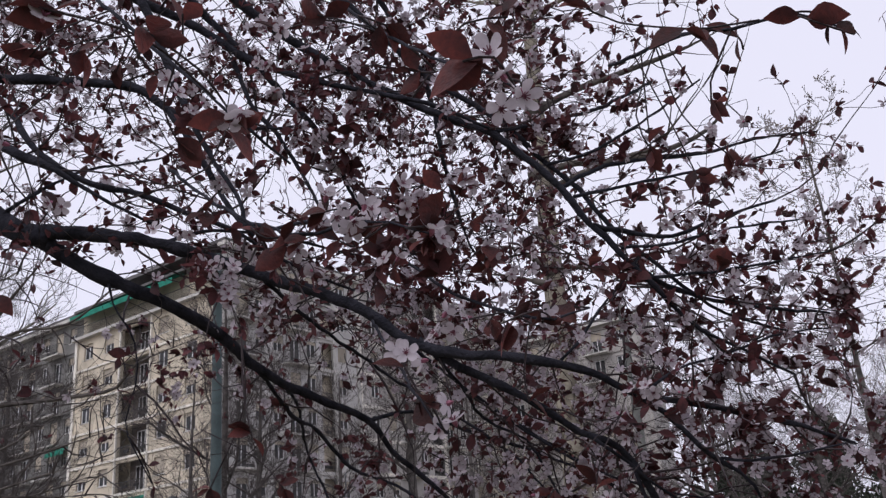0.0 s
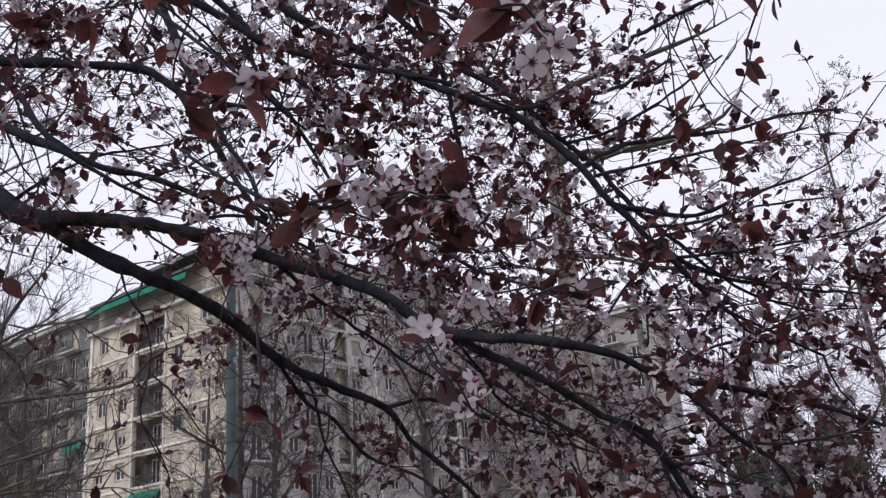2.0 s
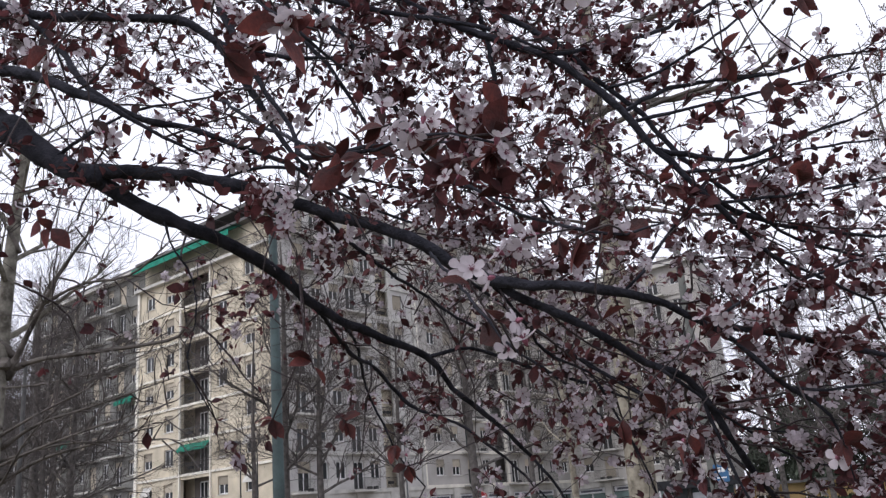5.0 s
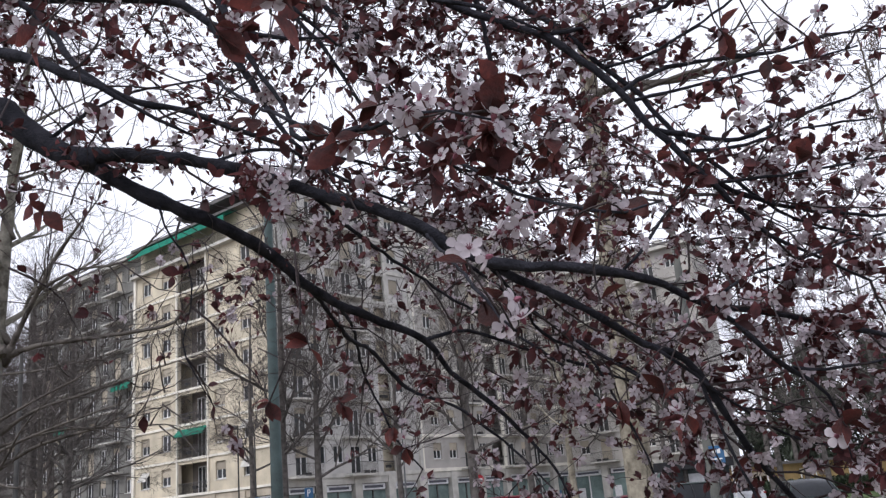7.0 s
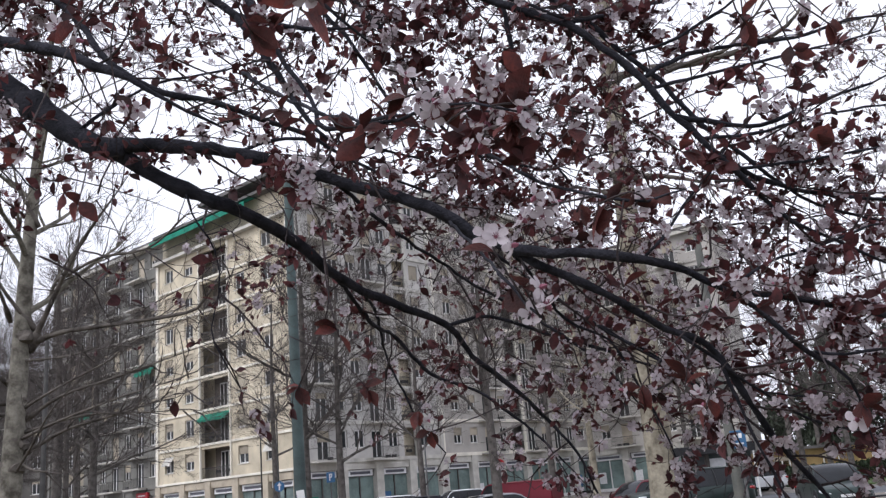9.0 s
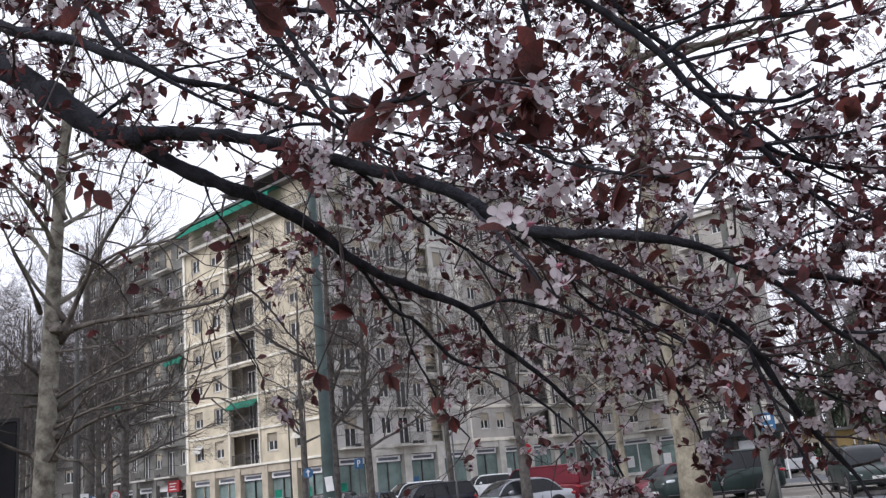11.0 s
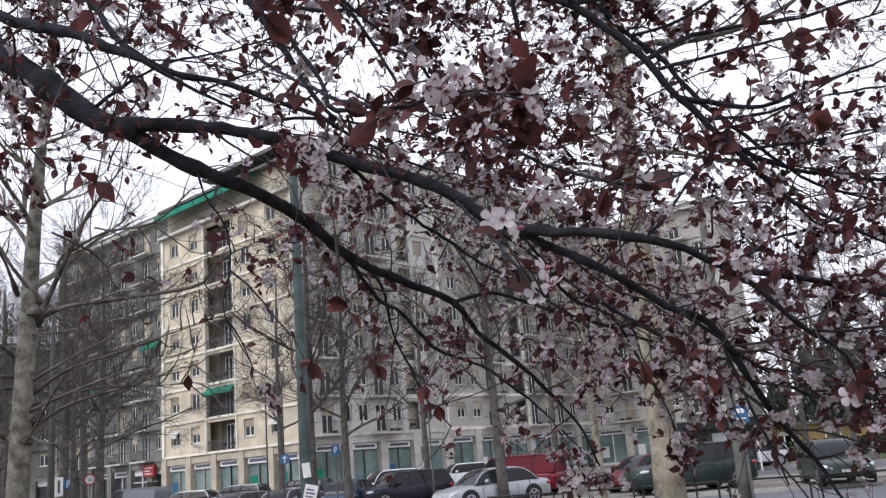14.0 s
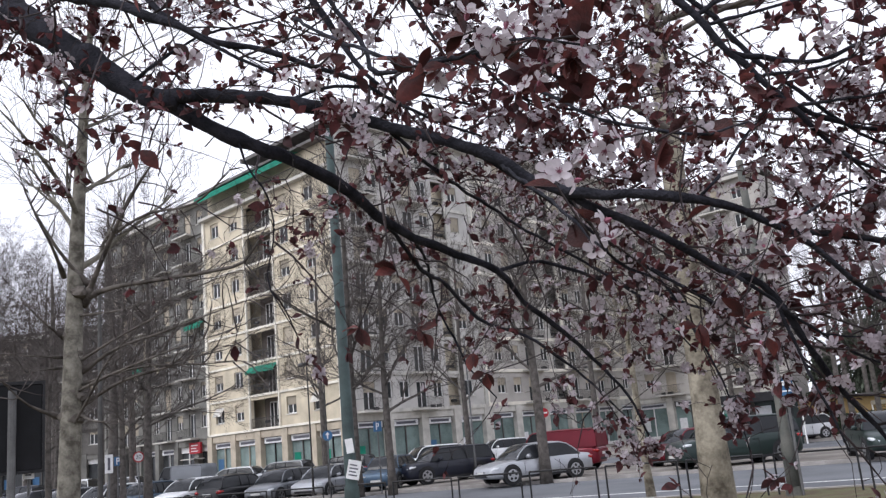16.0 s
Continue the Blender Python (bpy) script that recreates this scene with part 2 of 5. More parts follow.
setting("ground", Acc().box(-900, -900, -1.5, 900, 900, -0.16), PAVING, "dusty grey-brown open ground reaching the horizon", "ground")
strip("grass_verge", -60, 21.84, 0.02, GRASS, "worn verge of bare soil and thin grass", "verge")
strip("road", 21.99, 32.75, -0.08, ASPHALT, "grey asphalt carriageway with a painted line", "road", thick=0.07)
ps = Acc()
for v, z in ((-160, -0.25), (-25, -0.25), (-22, -0.18), (-18.5, -0.04), (-16, 0.02), (200, 0.02)):
    ps.v += [(v, 32.9, z - 0.3), (v, 43.9, z - 0.3), (v, 43.9, z), (v, 32.9, z)]
for i in range(5):
    ps.f += [(4 * i + k, 4 * i + (k + 1) % 4, 4 * i + 4 + (k + 1) % 4, 4 * i + 4 + k) for k in range(4)]
ps.f += [(3, 2, 1, 0), (20, 21, 22, 23)]
tagged(part("parking_strip", ps, PAVING, m=ROAD), "gritty brown parking strip between the carriageways", "pavement", kind="structure")
strip("side_road", 44.05, 55.8, -0.08, ASPHALT, "second grey asphalt carriageway beyond the parked cars", "road", thick=0.07)
strip("far_pavement", 55.95, 160, 0.04, PAVING, "pale paving in front of the apartment building", "pavement")
for nm, w in (("kerb_1", 21.84), ("kerb_2", 32.75), ("kerb_3", 43.9), ("kerb_4", 55.8)):
    k = Acc()
    v = -70.0
    while v < 90:
        k.box(v + 0.006, w, -0.3, v + 0.994, w + 0.15, 0.05 + 0.004 * math.sin(v * 3))
        v += 1.0
    tagged(part(nm, k, KERB, m=ROAD), "worn grey stone kerb laid in metre lengths", "kerb", kind="structure")
tagged(part("road_line", Acc().box(-120, 25.2, -0.09, 150, 25.36, -0.076), PAINT, m=ROAD), "thin white painted lane line, worn", "road marking", kind="structure")


# ---- apartment buildings ----
def build_window(w, h, shut, kind):
    """Meshes of a window: frame bars, glass, roller blind and sill, in the plane y = 0 facing -y, its lower left corner at the origin."""
    fr = Acc()
    t = 0.095
    fr.box(0, 0, 0, w, 0.06, t).box(0, 0, h - t, w, 0.06, h).box(0, 0, t, t, 0.06, h - t).box(w - t, 0, t, w, 0.06, h - t)
    fr.box(w / 2 - 0.05, -0.01, t, w / 2 + 0.05, 0.06, h - t)
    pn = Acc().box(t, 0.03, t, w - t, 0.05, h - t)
    sh = Acc()
    k = max(1, int(shut / 0.06))
    edge = []
    for i in range(k):
        edge += [(-0.045, h - 0.06 * i), (-0.05, h - 0.06 * i - 0.03), (-0.038, h - 0.06 * i - 0.058)]
    edge += [(-0.02, h - 0.06 * k), (-0.02, h)]
    ne = len(edge)
    sh.v += [(0, a, z) for a, z in edge] + [(w, a, z) for a, z in edge]
    sh.f += [(i, (i + 1) % ne, ne + (i + 1) % ne, ne + i) for i in range(ne)]
    sl = Acc().box(-0.08, -0.22, -0.07, w + 0.08, 0.0, 0.0)
    return [fr.mesh("window", FRAMEW), pn.mesh("pane", PANE), sh.mesh("roller_blind", SHUTTER), sl.mesh("sill", PALE)]


WINDOWS = {}


def window(parent, u, z, y, w, h, shut):
    key = (w, h, shut)
    if key not in WINDOWS:
        WINDOWS[key] = build_window(w, h, shut, "")
    fr, pn, sh, sl = WINDOWS[key]
    a = part("window", fr, None, parent, m=Matrix.Translation((u, y, z)))
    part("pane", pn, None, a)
    if shut > 0.05:
        part("roller_blind", sh, None, a)
    if h < 2:
        part("sill", sl, None, a)


def balcony(parent, u0, u1, z, out, rng):
    s = part("balcony", Acc().box(u0, -out, z - 0.16, u1, 0.0, z), PALE, parent)
    r = Acc()
    for zz in (z + 0.95, z + 0.08):
        r.box(u0 + 0.03, -out + 0.03, zz, u1 - 0.03, -out + 0.07, zz + 0.04)
    n = int((u1 - u0) / 0.14)
    for i in range(n + 1):
        x = u0 + 0.04 + (u1 - u0 - 0.1) * i / n
        r.box(x, -out + 0.04, z, x + 0.022, -out + 0.06, z + 0.95)
    for x in (u0 + 0.03, u1 - 0.07):
        r.box(x, -out + 0.03, z + 0.95, x + 0.04, 0, z + 0.99)
    tagged(part("railing", r, RAILM, s), kind="stuff")
    for i in range(rng.randint(0, 3)):
        x = rng.uniform(u0 + 0.3, u1 - 0.5)
        part("flower_box", Acc().box(x, -out + 0.09, z, x + 0.45, -out + 0.28, z + 0.25), TRIM, s)


def facade(label, name, m, length, bays, storeys, z0, sh, wall, band, depth, seed, roofkind, shops, awn=(), start=0.0):
    """An apartment block: its front lies along x, facing -y. bays: (kind, from, to)."""
    rng = random.Random(seed)
    b = root(name, m, label, "apartment building")
    H = z0 + storeys * sh
    w = Acc()
    for s in range(storeys):
        lo, hi = z0 + s * sh, z0 + (s + 1) * sh
        x = 0.0
        for kind, a, c in bays:
            w.box(x, 0, lo, a, 0.3, hi)
            if kind == "win":
                w.box(a, 0, lo, c, 0.3, lo + 1.0).box(a, 0, lo + 2.5, c, 0.3, hi)
                window(b, a, lo + 1.0, 0.16, round(c - a, 2), 1.5, rng.choice((0.0, 0.3, 0.3, 0.72, 0.72, 1.38)))
            elif kind == "door":
                w.box(a, 0, lo + 2.45, c, 0.3, hi)
                window(b, a, lo + 0.05, 0.16, round(c - a, 2), 2.4, rng.choice((0.0, 0.48, 0.9, 2.28)))
                balcony(b, a - 0.9, c + 0.9, lo + 0.04, 1.05, rng)
            else:
                w.box(a, 0, lo + 2.68, c, 0.3, hi)
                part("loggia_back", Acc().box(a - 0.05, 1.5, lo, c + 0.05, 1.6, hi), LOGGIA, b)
                window(b, a + 0.9, lo + 0.05, 1.42, 1.2, 2.4, 0.0)
                window(b, c - 1.9, lo + 1.0, 1.42, 1.1, 1.5, rng.choice((0.0, 0.3)))
                part("loggia_floor", Acc().box(a - 0.05, -0.08, lo - 0.02, c + 0.05, 1.5, lo + 0.12), PALE, b)
                g = Acc().box(a, 0.02, lo + 0.98, c, 0.08, lo + 1.04)
                n = int((c - a) / 0.13)
                for i in range(n):
                    g.box(a + 0.13 * i, 0.04, lo + 0.12, a + 0.13 * i + 0.022, 0.06, lo + 0.98)
                tagged(part("railing", g, RAILM, b), kind="stuff")
                for i in range(rng.randint(1, 3)):
                    xx = rng.uniform(a + 0.3, c - 0.8)
                    part("flower_box", Acc().box(xx, 0.12, lo + 0.5, xx + 0.6, 0.32, lo + 0.74), TRIM, b)
                if s in awn:
                    q = Acc()
                    q.v += [(a, 0.02, lo + 2.66), (c, 0.02, lo + 2.66), (c, -0.55, lo + 2.15), (a, -0.55, lo + 2.15), (a, -0.55, lo + 1.98), (c, -0.55, lo + 1.98)]
                    q.f += [(0, 1, 2, 3), (3, 2, 5, 4)]
                    aw = part("awning", q, AWNING, b, "dark green canvas awning")
                    md = aw.modifiers.new("thick", "SOLIDIFY")
                    md.thickness = 0.02
            x = c
        w.box(x, 0, lo, length, 0.3, hi)
        part("floor_band", Acc().box(-0.06, -0.12, lo - (0.10 if roofkind == "green" else 0.16), length + 0.06, -0.003, lo + (0.10 if roofkind == "green" else 0.16)), band, b)
    for a in [0.0] + [q for k, a, c in bays if k == "log" for q in ((a - 0.08, c + 0.08) if band is CREAM and roofkind == "green" else (c,))] + [length]:
        pw = 0.2 if a in (0.0, length) or roofkind != "green" else 0.08
        part("pilaster", Acc().box(a - pw, -0.17, z0, a + pw, -0.005, H), band, b)
    part("wall", w, wall, b)
    part("core", Acc().box(start, 1.62, 0, length, depth, H), wall, b)
    if not start:
        part("end_wall", Acc().box(0, 0.3, z0, 0.3, 1.62, H), wall, b)
    part("end_wall", Acc().box(length - 0.3, 0.3, z0, length, 1.62, H), wall, b)
    # shops on the ground floor
    n = max(1, int(length / 3.9))
    st = length / n
    for i in range(n + 1):
        # under the brick blocks the shade on the shops is put into dark piers
        part("shop_pier", Acc().box(i * st - 0.42, -0.1, 0, i * st + 0.42, 0.5, z0 - 0.16), DARKWALL if shops is DARKWALL else (STONE if shops is GREYWALL else PALE), b)
    part("shop_lintel", Acc().box(0, 0.0, z0 - 0.75, length, 0.3, z0 - 0.16), STONE if shops is GREYWALL else shops, b)
    for i in range(n):
        a, c = i * st + 0.42, (i + 1) * st - 0.42
        s = part("shopfront", Acc().box(a, 0.3, 0, c, 0.4, 0.35).box(a, 0.3, z0 - 1.35, c, 0.4, z0 - 0.75).box((a + c) / 2 - 0.05, 0.3, 0.35, (a + c) / 2 + 0.05, 0.4, z0 - 1.35), rng.choice((TRIM, RAILM, FRAMEW, SHUTTER)), b)
        # shaded shops get the dark window panes instead of shop glass
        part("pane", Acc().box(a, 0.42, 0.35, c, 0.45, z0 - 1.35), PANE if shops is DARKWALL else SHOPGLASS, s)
        if rng.random() < (0.93 if shops is not DARKWALL else 0.35):
            sg = part("fascia_sign", Acc().box(a + 0.2, 0.2, z0 - 1.3, c - 0.2, 0.29, z0 - 0.8), SIGNWHITE, s, "pale shop fascia with dark lettering")
            part("lettering", Acc().box(a + 0.5, 0.185, z0 - 1.16, c - 0.5, 0.196, z0 - 0.94), SIGNDARK, sg)
        if rng.random() < 0.6:
            part("poster", Acc().box(a + 0.3, 0.40, 0.9, a + 1.2, 0.415, 2.1), rng.choice((SIGNWHITE, SIGNBLUE, AWNING)), s)
    # roof
    if roofkind == "green":
        part("cornice", Acc().box(-0.3, -0.55, H, length + 0.3, 0.3, H + 0.28), PALE, b)
        part("attic_wall", Acc().box(0, 0.5, H + 0.28, length, 0.8, H + 2.9), wall, b)
        q = Acc()
        q.v += [(0.2, 0.3, H + 2.85), (length - 4.5, 0.3, H + 2.85), (length - 4.5, -1.15, H + 2.2), (0.2, -1.15, H + 2.2), (0.2, -1.15, H + 1.7), (length - 4.5, -1.15, H + 1.7)]
        q.f += [(0, 1, 2, 3), (3, 2, 5, 4)]
        aw = part("terrace_awning", q, AWNING, b, "long green terrace awning")
        md = aw.modifiers.new("thick", "SOLIDIFY")
        md.thickness = 0.03
        g = Acc().box(0, -0.45, H + 1.2, length, -0.40, H + 1.26)
        for i in range(int(length / 0.16)):
            g.box(i * 0.16, -0.44, H + 0.28, i * 0.16 + 0.025, -0.42, H + 1.2)
        tagged(part("railing", g, RAILM, b), kind="stuff")
        part("roof", Acc().box(-0.5, -0.35, H + 2.9, length + 0.5, depth, H + 3.15), ROOFT, b)
    else:
        part("cornice", Acc().box(-0.4, -0.7, H, length + 0.4, 0.3, H + 0.35), PALE, b)
        part("roof", Acc().box(-0.3, -0.5, H + 0.35, length + 0.3, depth, H + 0.7), ROOFT, b)
        for i in range(2):
            x = length * (0.3 + 0.4 * i)
            part("chimney", Acc().box(x, 3, H + 0.7, x + 0.9, 3.9, H + 2.1), PALE, b)
    return b


def rows_of(length, kinds, margin=1.1):
    n = len(kinds)
    st = (length - 2 * margin) / n
    out = []
    for i, k in enumerate(kinds):
        c = margin + st * (i + 0.5)
        hw = {"w": 0.6, "d": 0.65, "l": min(st / 2 - 0.2, 2.0)}[k]
        out.append(({"w": "win", "d": "door", "l": "log"}[k], c - hw, c + hw))
    return out


A_DIR, B_DIR = -43.8, 46.2
beige_block = facade("eight-storey beige apartment block with recessed balconies and a green roof awning", "apartment_building", pose(-24.1, 86.6, 0, 0, 0, A_DIR), 20.6,
       [("win", 1.2, 2.65), ("win", 4.6, 6.05), ("log", 7.3, 11.8), ("win", 12.8, 14.25), ("win", 16.7, 18.15)], 7, 4.4, 3.05, BEIGE, CREAM, 14, 3, "green", GREYWALL, awn=(1,))
for u0, u1, zz in ((1.2, 2.65, 6.9), (16.7, 18.15, 6.9), (16.7, 18.15, 10.0)):
    q = Acc()
    q.v += [(u0, 0.10, zz), (u1, 0.10, zz), (u1, -0.45, zz - 0.85), (u0, -0.45, zz - 0.85)]
    q.f += [(0, 1, 2, 3)]
    part("sun_blind", q, PALE, beige_block, "pale slatted blind propped open").modifiers.new("thick", "SOLIDIFY").thickness = 0.02
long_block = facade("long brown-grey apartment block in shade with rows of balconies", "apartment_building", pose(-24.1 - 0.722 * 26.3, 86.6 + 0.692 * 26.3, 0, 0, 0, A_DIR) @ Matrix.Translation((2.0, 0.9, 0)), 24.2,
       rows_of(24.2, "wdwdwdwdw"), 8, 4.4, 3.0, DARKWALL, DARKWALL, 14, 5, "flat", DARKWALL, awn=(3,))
facade("tall grey apartment block with balconies over ground-floor shops", "apartment_building", pose(-8.6, 71.9, 0, 0, 0, B_DIR), 16.4,
       rows_of(16.4, "dwwdwlw"), 8, 4.8, 3.1, GREYWALL, PALE, 14, 7, "flat", PALE, start=2.4)
facade("tall pinkish-grey apartment block with balconies over shops", "apartment_building", pose(-8.6 + 0.692 * 16.6, 71.9 + 0.722 * 16.6, 0, 0, 0, B_DIR), 26.0,
       rows_of(26.0, "wwdwldwdww"), 8, 4.9, 3.15, PINKWALL, CREAM, 14, 9, "flat", PALE)
facade("grey apartment wing at the far end of the block", "apartment_building", pose(-8.8 + 0.692 * 41.6, 71.8 + 0.722 * 41.6, 0, 0, 0, A_DIR), 18.5,
       rows_of(18.5, "wdwwdw"), 7, 4.7, 3.1, PINKWALL, PINKWALL, 4, 11, "flat", PALE)


# ---- bare trees ----
def bare_tree(label, x, y, height, r, bark, seed, lean=(0, 0), clear=0.25, spread=0.5, twigs=1.0, droop=0.1, buds=False, fork=1.0):
    rng = random.Random(seed)
    t = root("bare_tree", Matrix.Translation((x, y, 0)), label, "tree", "bare street trees")
    n = 10
    tr, rr = [], []
    for i in range(n + 1):
        k = i / n
        tr.append((lean[0] * height * k + 0.12 * math.sin(k * 5 + seed) * k, lean[1] * height * k + 0.10 * math.sin(k * 4 + seed * 2), -0.1 + height * k))
        rr.append(r * (1.25 if i == 0 else 1) * (1 - 0.85 * k ** 1.2))
    part("trunk", Acc().tube(tr, rr, 10), bark, t, smooth=True)
    limbs, fine, bud = Acc(), Acc(), Acc()

    def grow(p, d, length, rad, depth):
        pts, rads = [tuple(p)], [rad]
        q = Vector(p)
        steps = 5 if depth < 2 else 3
        kids = []
        for i in range(steps):
            d = (d + Vector((rng.gauss(0, 0.16), rng.gauss(0, 0.16), rng.gauss(0.05, 0.14)))).normalized()
            q = q + d * (length / steps)
            rad2 = rad * (1 - 0.8 * (i + 1) / steps)
            pts.append(tuple(q))
            rads.append(max(rad2, 0.004))
            kids.append((q.copy(), d.copy(), max(rad2, 0.005)))
        (limbs if depth < 2 else fine).tube(pts, rads, 6 if depth == 0 else (4 if depth == 1 else 3))
        if depth == 3 or (depth == 2 and twigs < 0.6):
            if buds:
                for kk in kids:
                    s = rng.uniform(0.006, 0.012)
                    bud.box(kk[0].x - s, kk[0].y - s, kk[0].z - 2 * s, kk[0].x + s, kk[0].y + s, kk[0].z + s)
            return
        num = {0: 8, 1: 6, 2: 4}[depth]
        for i in range(int(num * (twigs if depth else 1) + 0.5)):
            kp, kd, kr = rng.choice(kids)
            a = Vector((rng.gauss(0, 1), rng.gauss(0, 1), rng.gauss(0.1, 0.8))).normalized()
            grow(kp, (kd * 0.9 + a * 0.75 + Vector((0, 0, 0.12 - droop))).normalized(), length * rng.uniform(0.38, 0.62), kr * 0.65, depth + 1)

    num = int(13 * fork)
    for i in range(num):
        k = clear + (0.97 - clear) * (i + rng.random()) / num
        j = min(int(k * n), n - 1)
        f = k * n - j
        p = Vector(tr[j]).lerp(Vector(tr[j + 1]), f)
        a = i * 2.4 + rng.uniform(-0.5, 0.5)
        d = Vector((math.cos(a), math.sin(a), rng.uniform(0.35, 0.9))).normalized()
        grow(p, d, height * spread * (1.1 - 0.75 * k) * rng.uniform(0.7, 1.1), r * 0.42 * (1.15 - k), 0)
    part("limbwork", limbs, bark if not buds else GREY_BARK, t)
    tagged(part("twigwork", fine, BARE_TWIG, t), kind="stuff")
    if buds:
        tagged(part("buds", bud, BUDS, t), kind="stuff")
    return t


def at_road(v, w):
    p = ROAD @ Vector((v, w, 0))
    return p.x, p.y


left_plane = bare_tree("pale plane tree with knotty bare limbs beside the verge", -7.25, 16.55, 12.5, 0.22, GREY_PLANE, 21, lean=(0.035, 0), clear=0.45, spread=0.32, twigs=0.7)
right_plane = bare_tree("thick plane tree with mottled pale bark", 3.6, 13.1, 17.5, 0.225, PLANE_BARK, 22, lean=(0.022, 0.0), clear=0.62, spread=0.24, twigs=0.7)
bare_tree("tall slim tree with fine budding twigs", 14.6, 22.6, 14.5, 0.11, GREY_BARK, 23, clear=0.25, spread=0.25, twigs=0.75, buds=True, fork=1.5)
bare_tree("young plane tree with smooth pale bark", 4.5, 22.3, 7.6, 0.105, PLANE_BARK, 24, lean=(-0.03, 0), clear=0.4, spread=0.3, twigs=0.6)
for i, (x, y, h, r) in enumerate(((3.1, 34.4, 12, 0.21), (-2.85, 36.1, 11, 0.17), (-4.3, 36.7, 14, 0.22), (-13.15, 37.8, 13, 0.19), (-16.7, 43, 15, 0.27), (-24, 52, 14, 0.16),
                                  (-8.0, 53, 14, 0.2), (0.5, 55, 14, 0.2), (8, 52, 14, 0.2), (14.5, 54, 13, 0.2), (-25, 55, 15, 0.2), (19, 62, 14, 0.2), (27, 58, 13, 0.2),
                                  (-32, 66, 15, 0.2), (33, 72, 15, 0.22), (11, 41, 12, 0.17), (24, 49, 13, 0.18), (-27, 74, 14, 0.2), (-22, 60, 14, 0.2), (-40, 80, 16, 0.25), (-38, 95, 17, 0.25), (-14, 30.5, 9, 0.12), (-19, 34, 12, 0.16), (-22.6, 50, 12, 0.15), (-24, 44, 13, 0.2), (-12.4, 33, 10, 0.13), (-14.8, 26.5, 8.5, 0.12), (-18.5, 31, 10, 0.15), (-17, 28.5, 9, 0.12), (-21.5, 33.5, 11, 0.16), (20, 47, 13, 0.17), (23.5, 54, 15, 0.2), (28.5, 50, 13, 0.18), (32, 56, 14, 0.2), (35.5, 52, 13, 0.18), (17, 52, 12.5, 0.16), (39, 60, 15, 0.2))):
    bare_tree("bare grey street tree with tangled twigs", x, y, h, r, GREY_BARK, 40 + i, clear=0.28, spread=0.42, twigs=(1.7 if i == 3 else 1.25) if i < 8 else (1.15 if x < -11 and y < 60 else 0.8), fork=1.25 if i < 4 or i > 29 else 1.0)

facade("lower brown-grey block far down the street", "apartment_building", pose(-82, 117, 0, 0, 0, -10), 40.0, rows_of(40.0, "wdwwdwwdwwdw"), 5, 4.4, 3.0, DARKERWALL, DARKERWALL, 12, 15, "flat", DARKWALL)

sg = part("shop_sign", Acc().box(19.3, -0.36, 2.9, 21.4, -0.095, 4.0), SIGNRED, long_block, "red square shop sign with pale lettering", bevel=0.03)
for i in range(3):
    part("lettering", Acc().box(19.7, -0.375, 3.1 + 0.28 * i, 21.0 - 0.3 * (i % 2), -0.363, 3.2 + 0.28 * i), SIGNWHITE, sg)
for u0, u1, zz in ((20.2, 23.4, 15.2), (8.6, 11.0, 12.2)):
    q = Acc()
    q.v += [(u0, -0.05, zz + 0.9), (u1, -0.05, zz + 0.9), (u1, -1.15, zz + 0.35), (u0, -1.15, zz + 0.35), (u0, -1.15, zz), (u1, -1.15, zz)]
    q.f += [(0, 1, 2, 3), (3, 2, 5, 4)]
    part("awning", q, AWNING, long_block, "faded green balcony awning").modifiers.new("thick", "SOLIDIFY").thickness = 0.02
part("shop_awning", Acc().prism([(19.2, 2.35), (21.8, 2.35), (21.8, 2.45), (19.2, 2.45)], -1.3, -0.12), PALE, long_block, "pale canvas shop awning")

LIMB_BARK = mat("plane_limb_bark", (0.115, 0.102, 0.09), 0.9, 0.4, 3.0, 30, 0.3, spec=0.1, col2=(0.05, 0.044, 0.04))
# shaped limbs of the two near plane trees
def plane_limb(tree, *pts):
    k = tree.matrix_basis.translation.y / pts[0][1]
    s = spline([(p[0] * k, p[1] * k, 1.76 + (p[2] - 1.76) * k, p[3] * k) for p in pts], 0.25)
    base = tree.matrix_basis.inverted()
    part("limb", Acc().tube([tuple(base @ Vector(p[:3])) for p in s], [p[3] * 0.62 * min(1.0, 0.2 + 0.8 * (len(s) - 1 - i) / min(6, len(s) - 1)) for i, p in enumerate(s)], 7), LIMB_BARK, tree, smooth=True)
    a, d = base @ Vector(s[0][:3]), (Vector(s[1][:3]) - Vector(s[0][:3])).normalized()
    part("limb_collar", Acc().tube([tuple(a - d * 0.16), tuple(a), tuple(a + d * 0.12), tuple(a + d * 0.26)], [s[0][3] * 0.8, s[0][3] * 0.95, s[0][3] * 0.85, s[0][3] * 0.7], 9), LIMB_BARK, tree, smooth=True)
    r = random.Random(int(s[0][2] * 1000))
    for i in range(3, len(s)):
        if r.random() < 0.85:
            a = Vector(s[i][:3])
            d = (Vector(s[i][:3]) - Vector(s[i - 1][:3])).normalized()
            q = [a]
            d = (d + Vector((r.gauss(0, 0.7), r.gauss(0, 0.7), r.gauss(0.2, 0.7)))).normalized()
            for k in range(4):
                d = (d + Vector((r.gauss(0, 0.2), r.gauss(0, 0.2), r.gauss(0.05, 0.2)))).normalized()
                q.append(q[-1] + d * r.uniform(0.12, 0.3))
            part("twig", Acc().tube([tuple(base @ v) for v in q], [0.016, 0.012, 0.009, 0.006, 0.004], 4), BARE_TWIG, tree)


